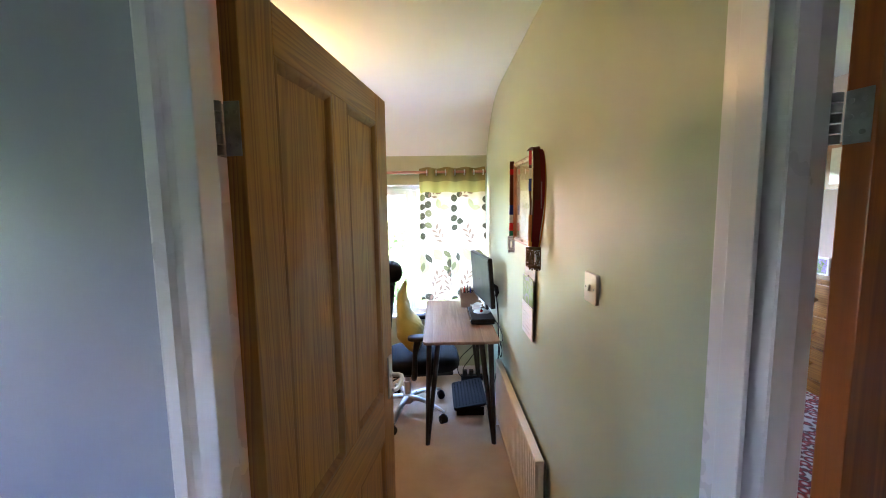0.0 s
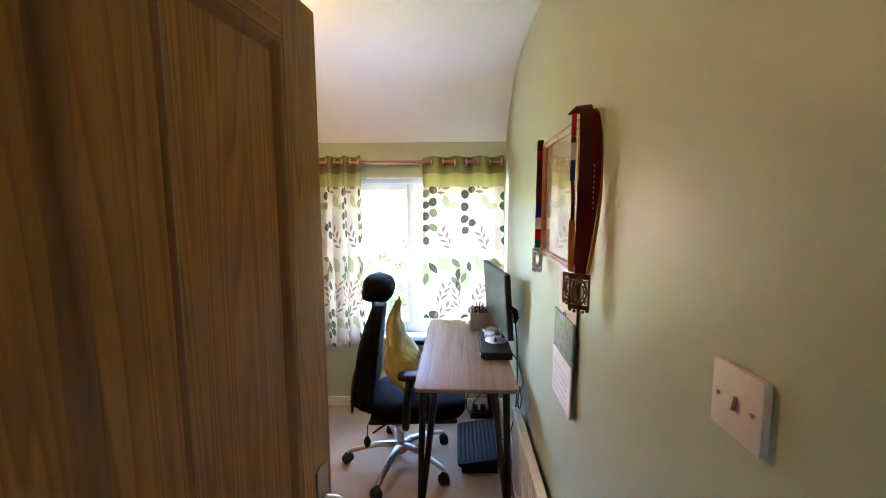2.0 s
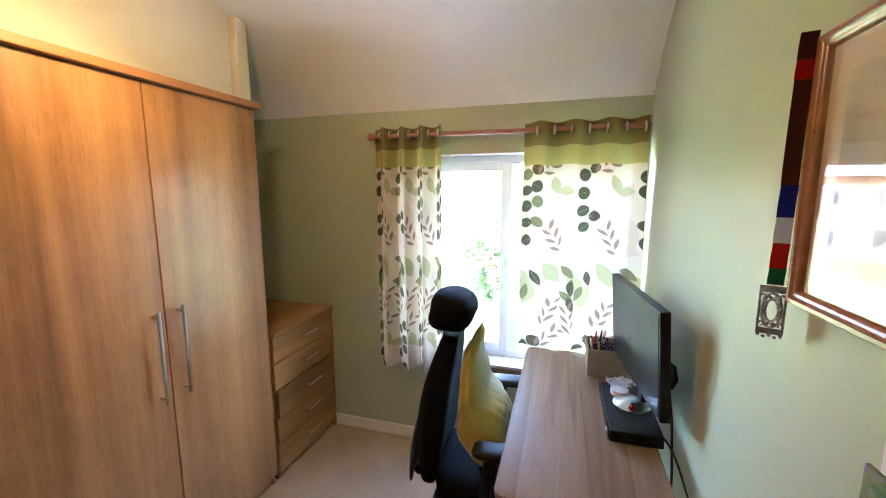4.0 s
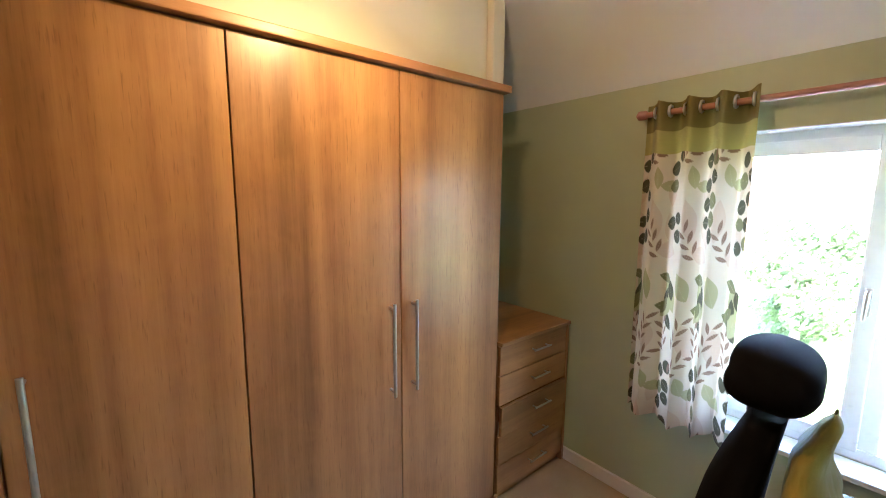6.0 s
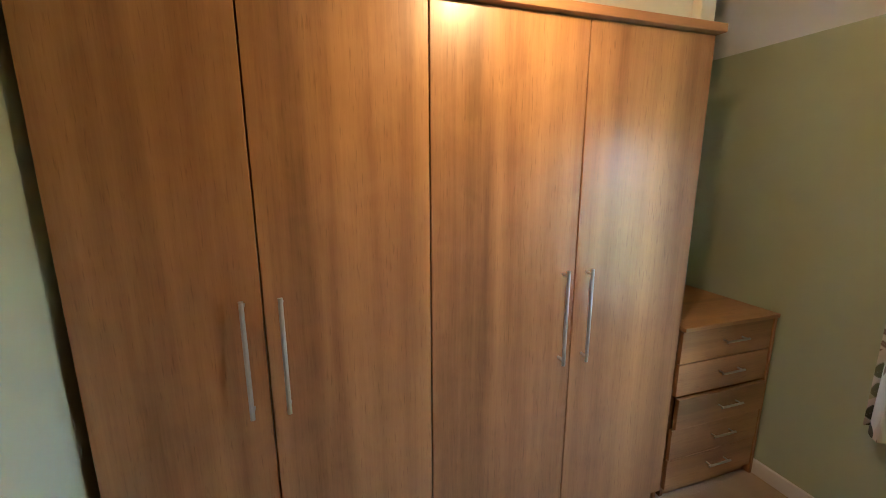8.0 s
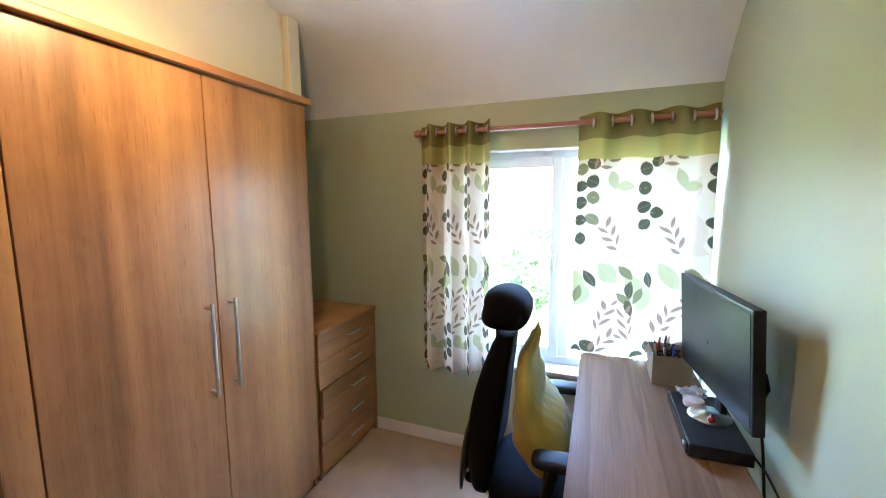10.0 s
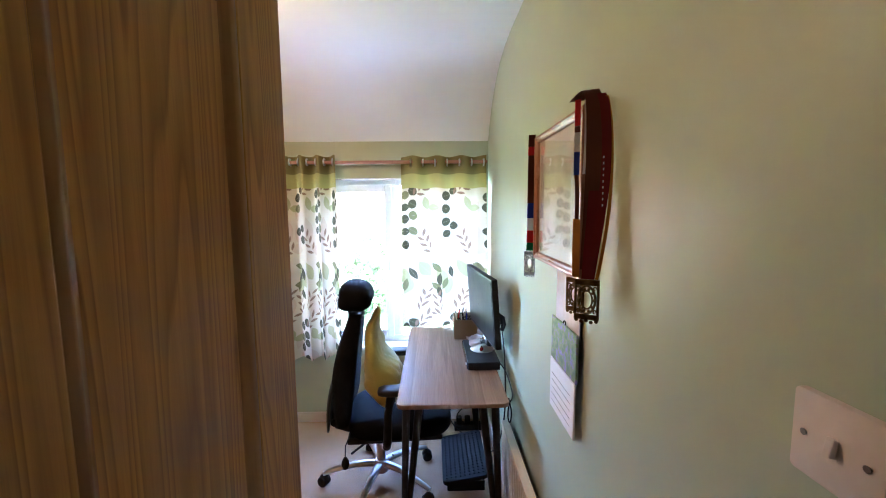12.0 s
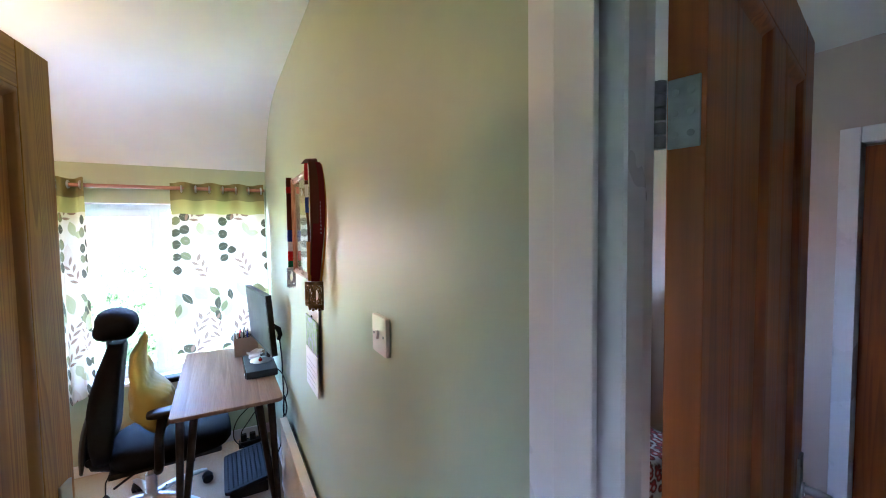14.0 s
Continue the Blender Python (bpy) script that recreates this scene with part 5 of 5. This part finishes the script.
rad = thing("radiator", (0.36, 2.37, 0.14), 0, "cream enamelled panel radiator with upright flutes", "radiator")
RY, RZ0, RZ1 = (1.785, 2.915), 0.11, 0.515
bm = bmesh.new()
outline = [(0.375, RY[0])]
nfl = 32
for k in range(nfl):
    a = RY[0] + (RY[1] - RY[0]) * k / nfl
    b = (RY[1] - RY[0]) / nfl
    outline += [(0.354, a + 0.10 * b), (0.340, a + 0.26 * b), (0.340, a + 0.74 * b), (0.354, a + 0.90 * b)]
outline += [(0.375, RY[1])]
part("front_panel", prism(outline, RZ0 + 0.025, RZ1 - 0.020), RADIATOR, rad, world=True)
part("top_rail", box(0.338, 0.377, RY[0] - 0.004, RY[1] + 0.004, RZ1 - 0.0195, RZ1, 0.004), RADIATOR, rad, world=True)
part("bottom_rail", box(0.338, 0.377, RY[0] - 0.004, RY[1] + 0.004, RZ0, RZ0 + 0.0245, 0.004), RADIATOR, rad, world=True)
part("back_fins", box(0.3775, 0.3900, RY[0] + 0.02, RY[1] - 0.02, RZ0 + 0.04, RZ1 - 0.03), plain("dusty_steel", (0.14, 0.13, 0.11), 0.7, 0, 0.3), rad, "dusty convector fins behind the panel", world=True)
part("bracket", box(0.390, 0.399, 2.05, 2.09, RZ0 + 0.05, RZ1 - 0.05), RADIATOR, rad, world=True)
part("bracket", box(0.390, 0.399, 2.66, 2.70, RZ0 + 0.05, RZ1 - 0.05), RADIATOR, rad, world=True)
part("valve", tube([(0.36, 2.92, 0.14), (0.36, 2.955, 0.14), (0.36, 2.96, 0.10), (0.36, 2.96, 0.0)], [0.011, 0.012, 0.010, 0.0075], 12), GLOSS, rad, world=True, smooth=50)
part("valve", tube([(0.36, 1.78, 0.13), (0.36, 1.75, 0.13), (0.36, 1.745, 0.10), (0.36, 1.745, 0.0)], [0.011, 0.012, 0.010, 0.0075], 12), GLOSS, rad, world=True, smooth=50)

# ---- ceiling lamp ----
lamp = thing("ceiling_lamp", (-0.92, 2.45, ZC), 0, "small white pendant lamp holder with a warm bare bulb", "ceiling lamp")
part("rose", lathe([(0.045, -0.001), (0.045, -0.015), (0.015, -0.03), (0.006, -0.032)], (-0.92, 2.45, ZC), 24), UPVC, lamp, world=True, smooth=40)
part("cord", tube([(-0.92, 2.45, ZC - 0.031), (-0.92, 2.45, 2.325)], 0.003, 8), UPVC, lamp, world=True, smooth=50)
part("holder", lathe([(0.008, 0.08), (0.018, 0.07), (0.020, 0.03), (0.018, 0.025)], (-0.92, 2.45, 2.245), 18), UPVC, lamp, world=True, smooth=40)

# ---- bedroom seen through the second door ----
bed = thing("bed", (1.60, 2.5, 0), 0, "low bed covered with a red and white patterned throw", "bed")
part("base", box(1.12, 2.12, 1.62, 3.62, 0.02, 0.26, 0.01), PINE_DARK, bed, world=True)
part("mattress", box(1.10, 2.14, 1.60, 3.64, 0.262, 0.45, 0.05, 4), PAPER_PINK, bed, world=True, smooth=40)
part("throw", box(1.085, 2.155, 1.585, 3.2, 0.20, 0.475, 0.04, 4), THROW, bed, "red and white patterned throw", world=True, smooth=40)
for lx, ly in ((1.16, 1.68), (2.06, 1.68), (1.16, 3.56), (2.06, 3.56)):
    part("leg", box(lx - 0.02, lx + 0.02, ly - 0.02, ly + 0.02, 0, 0.0195), BLACK, bed, world=True)
pch = thing("pine_chest", (2.5, 2.75, 0), 0, "honey pine chest of drawers against the bedroom wall", "chest of drawers")
part("body", box(2.30, 2.735, 2.35, 3.25, 0.06, 1.10, 0.004), PINE, pch, world=True)
part("top", box(2.275, 2.74, 2.33, 3.27, 1.1005, 1.125, 0.006), PINE_ACROSS, pch, world=True)
part("plinth", box(2.31, 2.73, 2.36, 3.24, 0.0, 0.0595), PINE, pch, world=True)
for k in range(5):
    dr = part("drawer", box(2.284, 2.2995, 2.375, 3.225, 0.085 + 0.203 * k, 0.275 + 0.203 * k, 0.005), PINE_ACROSS, pch, world=True)
    for y in (2.58, 3.02):
        part("knob", lathe([(0.010, 0), (0.008, -0.010), (0.019, -0.018), (0.016, -0.028), (0.004, -0.031)], (2.2838, y, 0.18 + 0.203 * k), 14, "x"), PINE_ACROSS, dr, world=True, smooth=50)
ph = thing("photo_stand", (2.45, 2.72, 1.126), 0, "small blue and white photo in a stand", "photo")
part("frame", box(2.40, 2.412, 2.64, 2.80, 1.1265, 1.24, 0.003), STEEL, ph, world=True)
part("photo", box(2.3985, 2.3998, 2.652, 2.788, 1.138, 1.228), PHOTO, ph, world=True)
wp = thing("wall_picture", (RX1 - 0.01, 2.9, 1.65), 0, "small gilt-framed picture on the bedroom wall", "picture")
bm = box(RX1 - 0.022, RX1 - 0.001, 2.70, 3.05, 1.68, 2.0, 0.004)
part("frame", bm, FRAME_WOOD, wp, world=True)
part("print", box(RX1 - 0.0235, RX1 - 0.0222, 2.735, 3.015, 1.715, 1.965), MAT_BOARD, wp, world=True)

# ---- outside ----
GZ = -2.75
structure("ground", box(-400, 400, -400, 600, GZ - 0.5, GZ), LAWN, "wide green lawn and gardens below", "ground")
structure("pavement", box(-6, 6, YB + 0.3, 8.5, GZ, GZ + 0.04), PAVING, "pale concrete patio below the window", "pavement")


def foliage(name, spots, count, size, material, seed, core=None):
    """Many small leaf blades round the given balls (centre, radius)."""
    r = random.Random(seed)
    verts, faces = [], []
    for _ in range(count):
        c, rad_ = r.choice(spots)
        d = Vector((r.gauss(0, 1), r.gauss(0, 1), r.gauss(0, 1))).normalized()
        p = Vector(c) + d * rad_ * (0.72 + 0.32 * r.random())
        n_ = (d + 0.7 * Vector((r.gauss(0, 1), r.gauss(0, 1), r.gauss(0, 1)))).normalized()
        a = n_.orthogonal().normalized()
        b = n_.cross(a)
        s = size * r.uniform(0.6, 1.4)
        i = len(verts)
        verts += [p - a * s, p - b * s * 0.5, p + a * s, p + b * s * 0.5]
        faces.append((i, i + 1, i + 2, i + 3))
    if core:
        x0, x1, y0, y1, z0, z1 = core
        i = len(verts)
        verts += [Vector((x, y, z)) for x in (x0, x1) for y in (y0, y1) for z in (z0, z1)]
        faces += [tuple(i + k for k in f) for f in ((0, 1, 3, 2), (4, 6, 7, 5), (0, 4, 5, 1), (2, 3, 7, 6), (1, 5, 7, 3), (0, 2, 6, 4))]
    me = bpy.data.meshes.new(name)
    me.from_pydata([tuple(v) for v in verts], [], faces)
    me.materials.append(material)
    return me


r = random.Random(5)
hedge_spots = [((x + r.uniform(-0.15, 0.15), 17.0 + r.uniform(-0.2, 0.2), GZ + h), r.uniform(0.40, 0.52)) for x in np.arange(-2.9, 12, 0.5) for h in np.arange(0.4, 3.5, 0.42)]
hedge = tagged(new("hedge", foliage("hedge", hedge_spots, 120000, 0.065, LEAF, 6, (-3.1, 12, 16.75, 17.3, GZ, GZ + 3.4))), "tall clipped green garden hedge", "hedge", kind="stuff")
for cx, cy, h, s in ((-2.15, 15.2, 2.9, 7), (-24, 27, 5.2, 8), (6.5, 26, 4.6, 9)):
    tree = thing("tree", (cx, cy, GZ), 0, "leafy green garden tree" if h > 4 else "dense dark green garden shrub", "tree", "garden trees")
    r = random.Random(s)
    bm = tube([(0, 0, 0), (0.05, 0.02, h * 0.3), (-0.03, 0.05, h * 0.6), (0.02, 0, h * 0.85)], [0.13, 0.10, 0.07, 0.03], 10)
    for k in range(6):
        a = k * 1.05 + r.random()
        tube([(0, 0, h * (0.3 + 0.07 * k)), (0.5 * math.cos(a), 0.5 * math.sin(a), h * (0.45 + 0.07 * k)), (0.8 * math.cos(a), 0.8 * math.sin(a), h * (0.55 + 0.07 * k))], [0.05, 0.03, 0.015], 7, bm)
    part("trunk", bm, BARK, tree, smooth=60)
    spots = [((r.gauss(0, 0.16) * h, r.gauss(0, 0.16) * h, h * r.uniform(0.35, 0.98)), h * r.uniform(0.10, 0.17)) for _ in range(22)]
    crown = new("crown", foliage("crown", spots, 9000, 0.07, LEAF_LIGHT if h > 4 else LEAF, s))
    crown.parent = tree

house = thing("house", (-14, 34, GZ), 0, "red brick semi-detached house with slate roof and white windows", "house")
part("wall", box(-20, -8.5, 32, 40, GZ, GZ + 5.2), BRICK_FAR, house, world=True)
bm = bmesh.new()
q = [bm.verts.new(c) for c in ((-20.5, 31.5, GZ + 5.2), (-8.0, 31.5, GZ + 5.2), (-8.0, 40.5, GZ + 5.2), (-20.5, 40.5, GZ + 5.2), (-17, 36, GZ + 7.8), (-11.5, 36, GZ + 7.8))]
for f in ((0, 1, 5, 4), (1, 2, 5), (2, 3, 4, 5), (3, 0, 4), (3, 2, 1, 0)):
    bm.faces.new([q[i] for i in f])
rf = part("roof", bm, ROOF_FAR, house, world=True)
part("chimney", box(-15, -14, 35.4, 36.4, GZ + 7.2, GZ + 9.0), BRICK_FAR, rf, world=True)
for wx in (-18.6, -15.4, -12.0, -10.2):
    for wz in (0.9, 3.3):
        wn_ = part("window", box(wx, wx + 1.5, 31.93, 31.995, GZ + wz, GZ + wz + 1.25), UPVC, house, world=True)
        for k in range(2):
            part("pane", box(wx + 0.08 + 0.71 * k, wx + 0.71 + 0.71 * k, 31.90, 31.929, GZ + wz + 0.08, GZ + wz + 1.17), DARK_GLASS, wn_, world=True)
